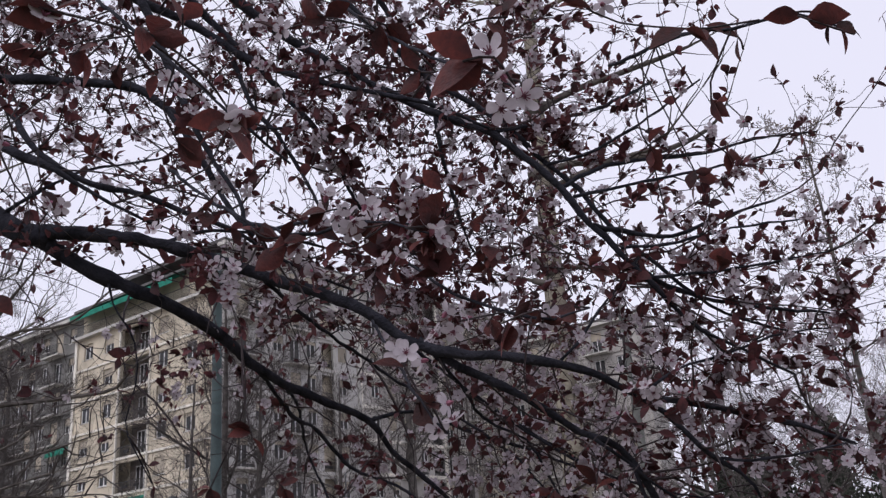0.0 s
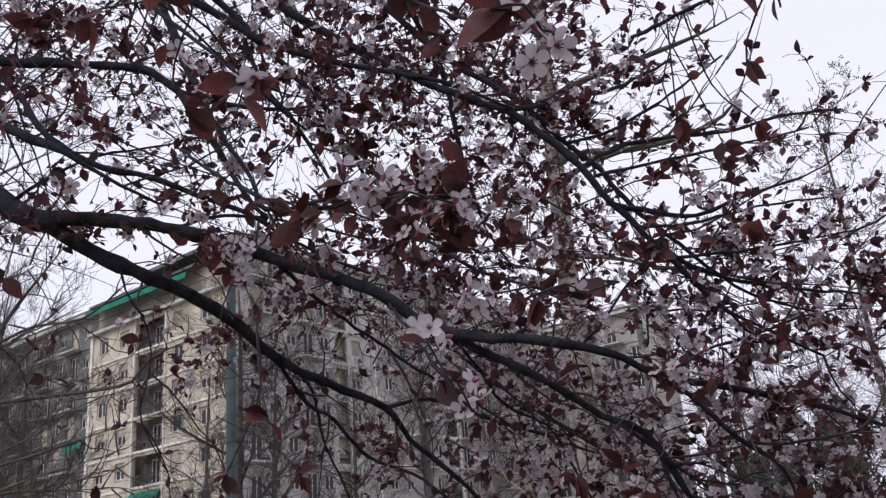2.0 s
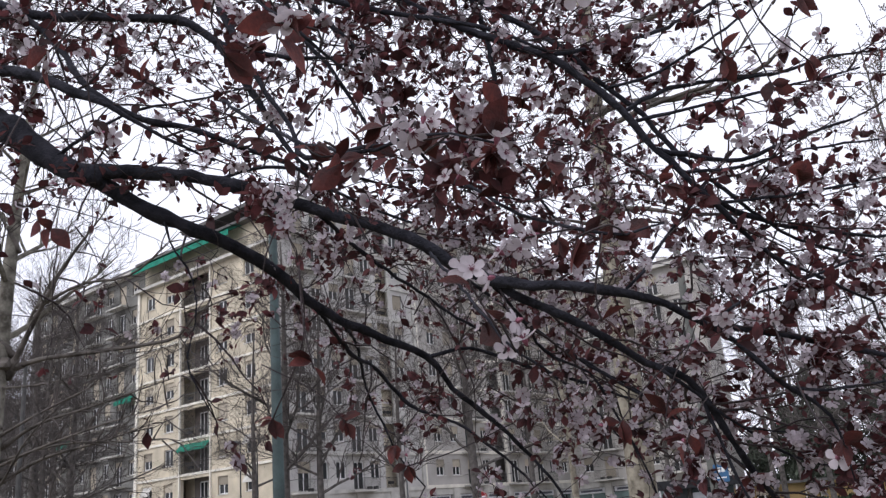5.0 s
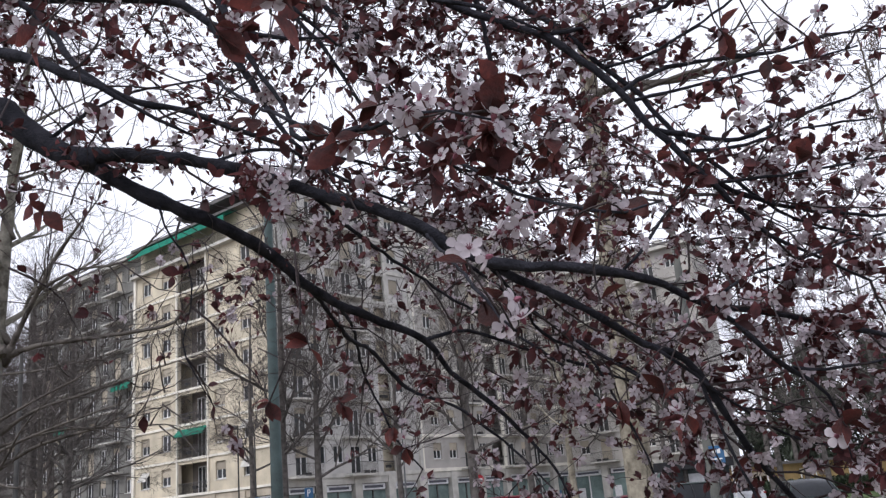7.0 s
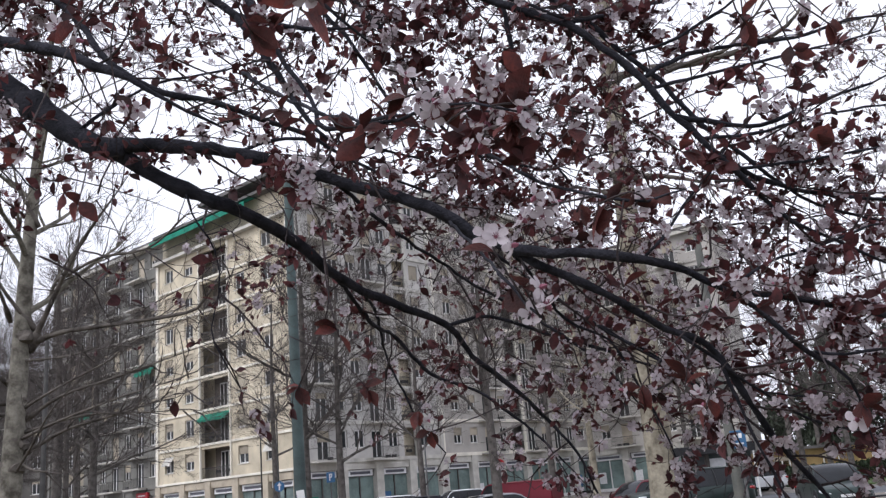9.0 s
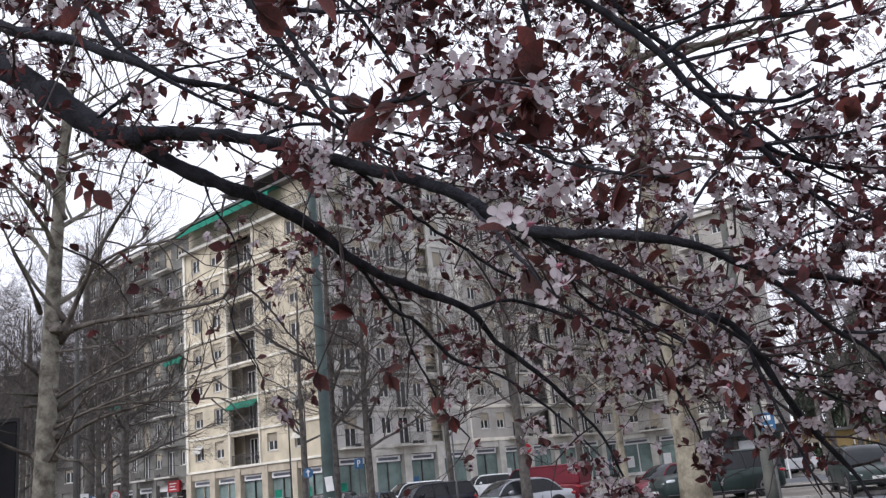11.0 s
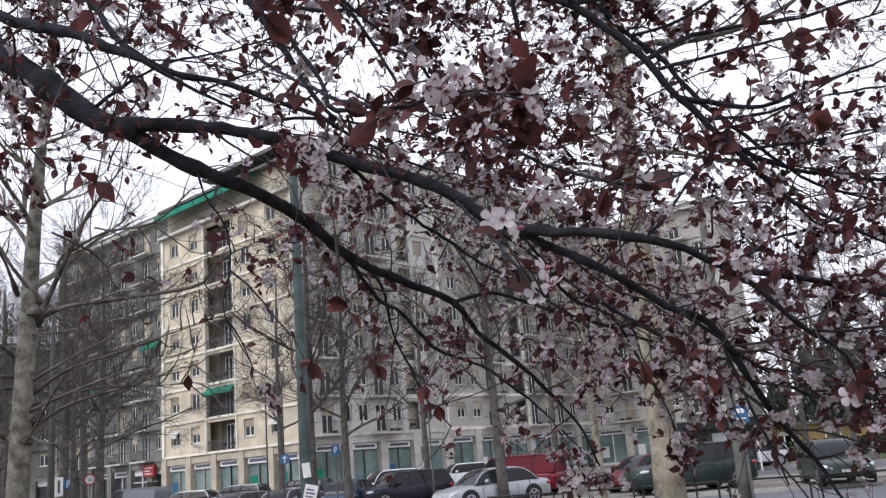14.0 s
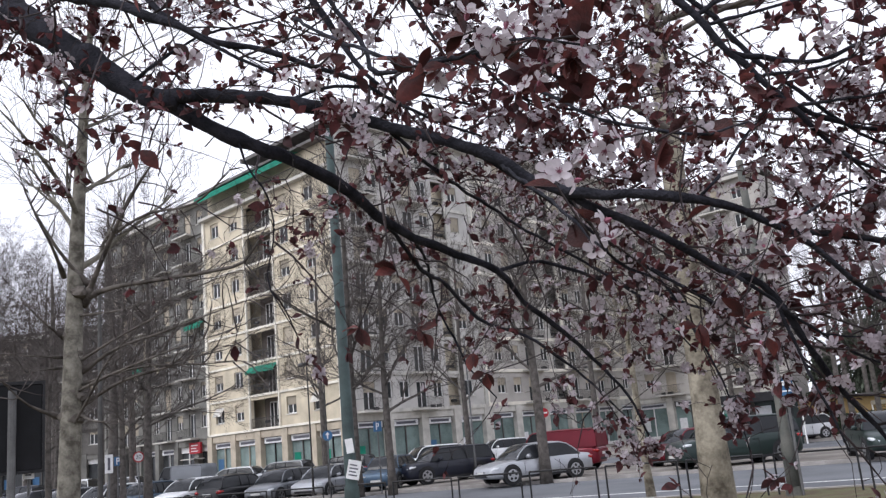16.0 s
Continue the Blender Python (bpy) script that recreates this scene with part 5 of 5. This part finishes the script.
limb("spur",
     (-0.37, 1.07, 2.71, 0.0039), (-0.19, 0.82, 2.40, 0.0027), (-0.09, 0.73, 2.26, 0.0021), (-0.03, 0.66, 2.17, 0.0017), (0.01, 0.69, 2.14, 0.0012))
limb("spur",
     (0.11, 1.12, 2.23, 0.0030), (0.19, 0.94, 2.09, 0.0022), (0.23, 0.85, 2.04, 0.0020), (0.27, 0.82, 2.02, 0.0017), (0.32, 0.85, 2.04, 0.0012))
limb("spur",
     (0.12, 1.53, 2.23, 0.0035), (0.12, 1.06, 2.05, 0.0021), (0.12, 0.83, 1.96, 0.0016), (0.14, 0.75, 1.90, 0.0012))
limb("spur",
     (0.50, 1.13, 2.52, 0.0034), (0.47, 0.81, 2.36, 0.0023), (0.45, 0.67, 2.27, 0.0019), (0.47, 0.60, 2.24, 0.0015), (0.52, 0.59, 2.21, 0.0012))
limb("spur",
     (-0.20, 1.27, 2.42, 0.0034), (-0.08, 1.00, 2.23, 0.0027), (0.01, 0.86, 2.14, 0.0021), (0.08, 0.78, 2.12, 0.0017), (0.14, 0.72, 2.08, 0.0012))
limb("branch",
     (-0.31, 1.68, 2.45, 0.0044), (-0.23, 1.78, 2.52, 0.0042), (-0.12, 1.87, 2.55, 0.0038), (0.03, 1.97, 2.55, 0.0034), (0.19, 1.97, 2.50, 0.0029))
limb("branch",
     (-0.63, 1.75, 2.56, 0.0051), (-0.57, 1.77, 2.62, 0.0042), (-0.49, 1.85, 2.71, 0.0038), (-0.38, 1.93, 2.77, 0.0029), (-0.27, 2.01, 2.84, 0.0024))
limb("spur",
     (-0.75, 1.80, 2.64, 0.0042), (-0.76, 1.71, 2.52, 0.0030), (-0.72, 1.68, 2.44, 0.0019), (-0.67, 1.64, 2.39, 0.0014))
limb("branch",
     (0.58, 1.45, 2.05, 0.0037), (0.67, 1.49, 2.10, 0.0034), (0.78, 1.52, 2.13, 0.0031), (0.88, 1.51, 2.16, 0.0026), (0.99, 1.50, 2.17, 0.0017))

# twigs grow along the limbs; leaves and blossoms sit in tufts along the twigs
R = random.Random(17)
TWIGS, TUFTS, TWIG_PTS = Acc(), [], []
# crown fullness set by direction from the eye: rows from the lowest foliage up, columns from the trunk side outwards
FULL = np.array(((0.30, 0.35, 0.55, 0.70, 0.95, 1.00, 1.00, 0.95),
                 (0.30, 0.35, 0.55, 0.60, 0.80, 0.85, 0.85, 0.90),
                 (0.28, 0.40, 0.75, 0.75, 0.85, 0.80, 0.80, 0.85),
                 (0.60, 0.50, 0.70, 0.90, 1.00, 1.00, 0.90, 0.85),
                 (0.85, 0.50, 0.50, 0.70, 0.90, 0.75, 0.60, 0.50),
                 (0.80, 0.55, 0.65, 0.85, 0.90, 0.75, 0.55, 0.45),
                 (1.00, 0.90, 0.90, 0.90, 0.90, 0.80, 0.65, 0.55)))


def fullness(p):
    # column and row follow the bearing and elevation from the eye
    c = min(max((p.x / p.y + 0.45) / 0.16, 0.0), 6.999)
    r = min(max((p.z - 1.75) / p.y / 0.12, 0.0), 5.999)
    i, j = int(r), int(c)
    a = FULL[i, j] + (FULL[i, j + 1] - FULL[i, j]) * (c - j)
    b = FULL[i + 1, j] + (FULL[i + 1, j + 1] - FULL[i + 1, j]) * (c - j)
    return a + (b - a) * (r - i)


def twig(p, d, length, rad, depth):
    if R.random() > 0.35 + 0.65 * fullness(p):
        return
    n = 6
    pts, rads = [p.copy()], [rad]
    q = p.copy()
    for i in range(n):
        d = (d + Vector((R.gauss(0, 0.24), R.gauss(0, 0.24), R.gauss(0.02, 0.24)))).normalized()
        q = q + d * (length / n)
        r2 = max(rad * (1 - 0.75 * (i + 1) / n), 0.0008)
        pts.append(q.copy())
        rads.append(r2)
        if R.random() < TUFT_P:
            TUFTS.append((q.copy(), d.copy()))
        if depth < 2 and R.random() < 0.40:
            a = Vector((R.gauss(0, 1), R.gauss(0, 1), R.gauss(0, 1))).normalized()
            twig(q.copy(), (d + a * 0.8).normalized(), length * R.uniform(0.35, 0.6), r2 * 0.7, depth + 1)
    TUFTS.append((q.copy(), d.copy()))
    TWIG_PTS.extend(pts[1:])
    TWIGS.tube([tuple(PL @ v) for v in pts], rads, 4 if depth == 0 else 3)


TUFT_P = 0.30
for s in BEARING:
    k = R.uniform(0.03, 0.08)
    run = 0.0
    for i in range(1, len(s)):
        a, b = Vector(s[i - 1][:3]), Vector(s[i][:3])
        run += (b - a).length
        if run < k:
            continue
        run, k = 0.0, R.uniform(0.035, 0.11)
        d = (b - a).normalized()
        side = Vector((R.gauss(0, 1), R.gauss(0, 1.1), R.gauss(0.35, 0.8))).normalized()
        if (s[i][3] > 0.012 and R.random() < 0.45) or (b.x > 0.42 and b.z > 1.95 and R.random() < 0.22) or (b.x < -0.15 * b.y and b.z < 1.75 + 0.36 * b.y and R.random() < 0.5):
            continue
        twig(b, (d * 0.9 + side * 0.8).normalized(), R.uniform(0.08, 0.36), R.uniform(0.0016, 0.0032), 0)
# fine outer crown beyond and above the limbs
for i in range(210):
    u, w, dep = R.random(), R.random(), R.uniform(1.7, 3.6)
    if u > 0.76 and w > 0.45:
        continue
    x = (-0.42 + 1.05 * u) * dep
    z = 1.75 + dep * (0.30 + 0.42 * w) - max(0.0, 0.1 * (u - 0.5)) * dep
    twig(Vector((x, dep, z)), Vector((R.uniform(0.2, 1), R.gauss(0, 0.6), R.gauss(-0.15, 0.5))).normalized(), R.uniform(0.25, 0.6), R.uniform(0.0018, 0.0035), 0)
for i in range(24):
    u, dep = R.random(), R.uniform(1.6, 3.0)
    x = (0.12 + 0.5 * u) * dep
    z = 1.75 + dep * R.uniform(0.05, 0.3)
    twig(Vector((x, dep, z)), Vector((R.uniform(0.2, 1), R.gauss(0, 0.6), R.gauss(-0.35, 0.4))).normalized(), R.uniform(0.2, 0.5), R.uniform(0.0016, 0.003), 0)
for i in range(230):
    dep = R.uniform(1.9, 3.6)
    twig(Vector(((-0.5 + 0.85 * R.random() ** 1.4) * dep, dep, 1.75 + dep * R.uniform(0.58, 0.90))), Vector((R.uniform(0.2, 1), R.gauss(0, 0.6), R.gauss(-0.2, 0.5))).normalized(), R.uniform(0.25, 0.6), R.uniform(0.0018, 0.0035), 0)
for i in range(80):
    dep = R.uniform(2.6, 4.2)
    twig(Vector(((-0.08 + 0.38 * R.random()) * dep, dep, 1.75 + dep * R.uniform(0.22, 0.44))), Vector((R.uniform(-0.4, 1), R.gauss(0, 0.6), R.gauss(0.1, 0.6))).normalized(), R.uniform(0.2, 0.5), R.uniform(0.0018, 0.003), 0)
for i in range(34):
    dep = R.uniform(1.9, 3.6)
    twig(Vector(((-0.02 + 0.32 * R.random()) * dep, dep, 1.75 + dep * R.uniform(0.26, 0.5))), Vector((R.uniform(-0.2, 1), R.gauss(0, 0.6), R.gauss(-0.1, 0.6))).normalized(), R.uniform(0.15, 0.4), R.uniform(0.0016, 0.0028), 0)
for i in range(26):
    dep = R.uniform(1.5, 3.0)
    twig(Vector(((0.30 + 0.34 * R.random()) * dep, dep, 1.75 + dep * R.uniform(0.18, 0.42))), Vector((R.uniform(0.2, 1), R.gauss(0, 0.6), R.gauss(0, 0.5))).normalized(), R.uniform(0.15, 0.4), R.uniform(0.0016, 0.0028), 0)
for i in range(34):
    dep = R.uniform(1.25, 2.2)
    twig(Vector(((-0.52 + 0.17 * R.random()) * dep, dep, 1.75 + dep * R.uniform(0.36, 0.66))), Vector((R.uniform(0, 1), R.gauss(0, 0.6), R.gauss(-0.1, 0.5))).normalized(), R.uniform(0.12, 0.3), R.uniform(0.0018, 0.003), 0)
tagged(part("twigwork", TWIGS, TWIG, plum, smooth=True), kind="stuff")


def leaf_shape(L, Wd, fold, curl):
    """A pointed oval leaf along +x, folded along the midrib."""
    v, f = [], []
    prof = (0.0, 0.42, 0.82, 1.0, 0.86, 0.5, 0.0)
    n = len(prof)
    for i, w in enumerate(prof):
        t = i / (n - 1)
        z = -curl * t * t * L
        v += [(t * L, -w * Wd / 2, z + fold * w * Wd / 2), (t * L, 0, z), (t * L, w * Wd / 2, z + fold * w * Wd / 2)]
    for i in range(n - 1):
        for k in (0, 1):
            f.append((3 * i + k, 3 * i + 3 + k, 3 * i + 4 + k, 3 * i + 1 + k))
    return v, f


def blossom_shape(r, cup):
    """Five rounded petals, open about +z."""
    v, f = [], []
    for k in range(5):
        a = 2 * math.pi * k / 5
        o = len(v)
        row = ((0.10, 0.05), (0.38, 0.27), (0.70, 0.36), (0.92, 0.27), (1.0, 0.07))
        for t, w in row:
            z = cup * t * t * r + 0.05 * r * math.sin(k * 2.3)
            for sgn in (-1, 0, 1):
                x, y = t * r, sgn * w * r
                v.append((x * math.cos(a) - y * math.sin(a), x * math.sin(a) + y * math.cos(a), z + (0.06 * r if sgn else 0)))
        for i in range(4):
            for c in (0, 1):
                f.append((o + 3 * i + c, o + 3 * i + 3 + c, o + 3 * i + 4 + c, o + 3 * i + 1 + c))
    return v, f


def stamen_shape(r):
    a = Acc()
    for k in range(7):
        t = k * 0.9
        e = (math.cos(t) * r * 0.26, math.sin(t) * r * 0.26, r * 0.35)
        a.tube([(0, 0, 0), e], [0.0004, 0.0005], 3)
    a.tube([(0, 0, -0.006), (0, 0, -0.002), (0, 0, 0.001)], [0.001, 0.0028, 0.002], 5)
    return a


LEAVES = [leaf_shape(*q) for q in ((0.036, 0.020, 0.35, 0.15), (0.042, 0.026, 0.25, 0.35), (0.032, 0.014, 0.5, 0.05), (0.046, 0.027, 0.3, 0.2))]
FLOWERS = [blossom_shape(*q) for q in ((0.0125, 0.25), (0.0115, 0.6), (0.0130, 0.1))]


def plain(shape, name, material):
    a = Acc()
    a.v, a.f = list(shape[0]), list(shape[1])
    return a.mesh(name, material, True)


LEAF_M = [plain(s, "leaf", LEAF) for s in LEAVES]
FLOWER_M = [plain(s, "blossom", PETAL) for s in FLOWERS]
STAMEN_M = stamen_shape(0.012).mesh("stamen_tuft", STAMEN)


def turn_to(d, spin):
    return d.to_track_quat("Z", "Y").to_matrix().to_4x4() @ pose(0, 0, 0, 0, 0, spin)


leaf_list, flower_list = [], []


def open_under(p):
    """True in the part thinned under the lowest limbs, bounded by direction from the eye."""
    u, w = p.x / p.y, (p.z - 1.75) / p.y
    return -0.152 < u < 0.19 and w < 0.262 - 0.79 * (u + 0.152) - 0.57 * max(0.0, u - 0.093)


# caps the tufts in each cell of direction from the eye
CROWD = {}
for p, d in TUFTS:
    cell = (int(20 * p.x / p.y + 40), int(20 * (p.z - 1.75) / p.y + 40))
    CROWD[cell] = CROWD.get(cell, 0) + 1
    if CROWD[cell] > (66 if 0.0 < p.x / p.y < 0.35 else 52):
        continue
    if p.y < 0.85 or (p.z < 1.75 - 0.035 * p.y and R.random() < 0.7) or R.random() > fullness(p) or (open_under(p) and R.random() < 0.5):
        continue
    for i in range(R.choice((1, 2, 3, 3, 4, 5))):
        a = (d * 0.7 + Vector((R.gauss(0, 0.7), R.gauss(0, 0.7), R.gauss(0.15, 0.7)))).normalized()
        m = Matrix.Translation(p) @ a.to_track_quat("X", "Z").to_matrix().to_4x4() @ pose(0, 0, 0, R.uniform(-70, 70)) @ Matrix.Scale(0.28 + 0.52 * R.random() ** 1.6, 4)
        leaf_list.append((p.y, m, R.randrange(4)))
    if R.random() < (0.46 if p.x > 0.08 * p.y and p.z < 1.75 + 0.3 * p.y else 0.25):
        for i in range(R.choice((1, 1, 2, 2, 3))):
            a = Vector((R.gauss(0, 1), R.gauss(-0.4, 1), R.gauss(0, 1))).normalized()
            m = Matrix.Translation(p + a * R.uniform(0.006, 0.016)) @ turn_to(a, R.uniform(0, 72)) @ Matrix.Scale(R.uniform(0.8, 1.1), 4)
            flower_list.append((p.y, m, R.randrange(3)))


NEAR_WOOD = [Vector(q[:3]) for s in WOOD for q in s] + TWIG_PTS


def spray(p, leaves, flowers, size):
    """A tuft of large leaves and blossoms on a twig of its own from the nearest wood."""
    p = Vector(p)
    a = min(NEAR_WOOD, key=lambda q: abs((q - p).length - 0.05))
    mid = a.lerp(p, 0.55) + Vector((R.gauss(0, 0.012), R.gauss(0, 0.012), R.gauss(0, 0.012)))
    part("twig", Acc().tube([tuple(PL @ Vector(q[:3])) for q in spline([(*a, 0), (*mid, 0), (*p, 0)], 0.02)], [0.0011] * len(spline([(*a, 0), (*mid, 0), (*p, 0)], 0.02)), 5), TWIG, plum, smooth=True)
    d0 = (p - mid).normalized()
    for i in range(leaves):
        d = (d0 * 0.5 + Vector((R.gauss(0, 0.8), R.gauss(0, 0.5), R.gauss(0, 0.7)))).normalized()
        m = Matrix.Translation(p - d0 * R.uniform(0, 0.02)) @ d.to_track_quat("X", "Z").to_matrix().to_4x4() @ pose(0, 0, 0, R.uniform(-80, 80)) @ Matrix.Scale(0.75 * size * R.uniform(0.75, 1.1), 4)
        leaf_list.append((0.0, m, R.randrange(4)))
    for i in range(flowers):
        d = Vector((R.gauss(0, 0.7), R.gauss(-0.6, 0.7), R.gauss(0, 0.7))).normalized()
        m = Matrix.Translation(p + Vector((R.gauss(0, 0.012), R.gauss(0, 0.012), R.gauss(0, 0.012)))) @ turn_to(d, R.uniform(0, 72)) @ Matrix.Scale(0.92 * size, 4)
        flower_list.append((0.0, m, R.randrange(3)))


spray((-0.09, 0.70, 2.31), 3, 0, 1.1)
spray((-0.01, 0.78, 2.34), 3, 1, 1.1)
spray((0.04, 0.73, 2.33), 3, 0, 1.1)
spray((0.11, 0.72, 2.31), 4, 0, 1.1)
spray((0.13, 0.74, 2.27), 3, 0, 1.1)
spray((-0.18, 0.82, 2.32), 4, 0, 1.0)
spray((-0.13, 0.86, 2.33), 2, 2, 1.0)
spray((-0.27, 0.82, 2.34), 4, 0, 1.0)
spray((0.21, 0.62, 2.25), 4, 0, 1.2)
spray((0.30, 0.69, 2.32), 3, 1, 1.1)
spray((-0.04, 0.86, 2.15), 4, 0, 1.1)
spray((0.02, 0.85, 2.14), 4, 1, 1.1)
spray((0.05, 0.85, 2.13), 3, 1, 1.0)
spray((0.09, 0.80, 2.12), 3, 0, 1.1)
spray((-0.25, 0.99, 2.31), 4, 0, 1.0)
spray((0.47, 0.69, 2.26), 3, 0, 1.0)
spray((0.21, 0.87, 2.03), 3, 0, 1.1)
spray((0.27, 0.85, 2.04), 3, 1, 1.1)
spray((0.12, 0.81, 1.94), 3, 0, 1.1)
spray((0.14, 0.49, 2.12), 4, 1, 1.3)
spray((0.18, 0.49, 2.10), 0, 4, 1.1)
spray((-0.04, 0.64, 2.16), 4, 2, 1.2)
spray((-0.10, 0.58, 2.21), 3, 0, 1.3)
spray((-0.18, 0.58, 2.23), 3, 1, 1.2)
spray((-0.21, 0.77, 2.31), 3, 0, 1.1)
spray((0.37, 0.61, 2.23), 4, 0, 1.1)
spray((0.47, 0.59, 2.23), 3, 0, 1.2)
spray((0.51, 0.59, 2.22), 4, 0, 1.0)
spray((0.44, 0.72, 2.20), 3, 0, 1.0)
spray((0.08, 0.80, 2.13), 2, 3, 1.1)
spray((0.13, 0.70, 2.08), 3, 1, 1.2)
spray((0.26, 0.82, 2.02), 2, 2, 1.1)
spray((0.22, 0.82, 2.02), 3, 0, 1.3)
spray((0.17, 0.81, 2.02), 0, 4, 1.1)
spray((0.12, 0.71, 1.92), 2, 0, 1.2)
spray((0.11, 0.77, 1.97), 1, 3, 1.1)
spray((0.13, 0.75, 1.90), 0, 3, 1.1)
spray((0.24, 0.84, 1.94), 2, 0, 1.1)
spray((0.07, 0.76, 2.12), 0, 4, 1.2)
spray((0.03, 0.83, 2.15), 3, 0, 1.2)
spray((-0.00, 0.84, 2.12), 4, 1, 1.2)
spray((-0.11, 1.02, 2.24), 3, 0, 1.1)
spray((-0.04, 0.72, 2.19), 3, 0, 1.3)
spray((-0.06, 1.10, 1.96), 4, 0, 1.1)
spray((-0.13, 1.22, 1.91), 4, 0, 1.0)
spray((0.03, 1.53, 1.89), 5, 0, 1.1)
spray((0.05, 1.53, 1.86), 3, 2, 1.0)
spray((-0.05, 1.62, 1.95), 5, 0, 1.0)
spray((0.58, 0.97, 2.28), 4, 0, 1.1)
spray((0.48, 0.98, 2.29), 4, 0, 1.1)
spray((0.58, 1.07, 2.29), 4, 0, 1.1)
spray((0.39, 1.02, 2.14), 5, 1, 1.1)
spray((0.56, 1.01, 2.14), 3, 2, 1.1)
spray((0.53, 1.09, 2.24), 3, 2, 1.1)
spray((0.43, 1.30, 1.88), 4, 0, 1.2)
spray((0.46, 1.31, 1.85), 3, 2, 1.1)
spray((0.54, 1.00, 1.81), 4, 1, 1.3)
spray((0.36, 1.30, 1.88), 3, 1, 1.2)
spray((-0.41, 1.16, 2.18), 3, 0, 1.1)
spray((-0.40, 0.95, 2.17), 3, 1, 1.1)
spray((-0.34, 1.12, 2.30), 2, 2, 1.1)
spray((-0.21, 1.12, 2.27), 3, 1, 1.1)
spray((-0.30, 0.82, 2.24), 3, 2, 1.2)
spray((-0.11, 0.82, 2.23), 4, 0, 1.2)

leaf_list.sort(key=lambda q: q[0])
flower_list.sort(key=lambda q: q[0])
far_l, far_f, far_s = Acc(), Acc(), Acc()
for i, (y, m, k) in enumerate(leaf_list):
    if i < 300:
        part("leaf", LEAF_M[k], None, plum, m=PL @ m)
    else:
        far_l.add(*LEAVES[k], PL @ m)
for i, (y, m, k) in enumerate(flower_list):
    if i < 300:
        fl = part("blossom", FLOWER_M[k], None, plum, m=PL @ m)
        part("stamen_tuft", STAMEN_M, None, fl)
    else:
        far_f.add(*FLOWERS[k], PL @ m)
        far_s.add([(0, 0, -0.007), (0.002, 0, -0.001), (-0.001, 0.0018, -0.001), (-0.001, -0.0018, -0.001)], [(0, 1, 2), (0, 2, 3), (0, 3, 1)], PL @ m)
tagged(part("leaves", far_l, LEAF_FAR, plum, smooth=True), kind="stuff")
tagged(part("blossoms", far_f, PETAL_FAR, plum, smooth=True), kind="stuff")
tagged(part("sepals", far_s, SEPAL, plum), kind="stuff")
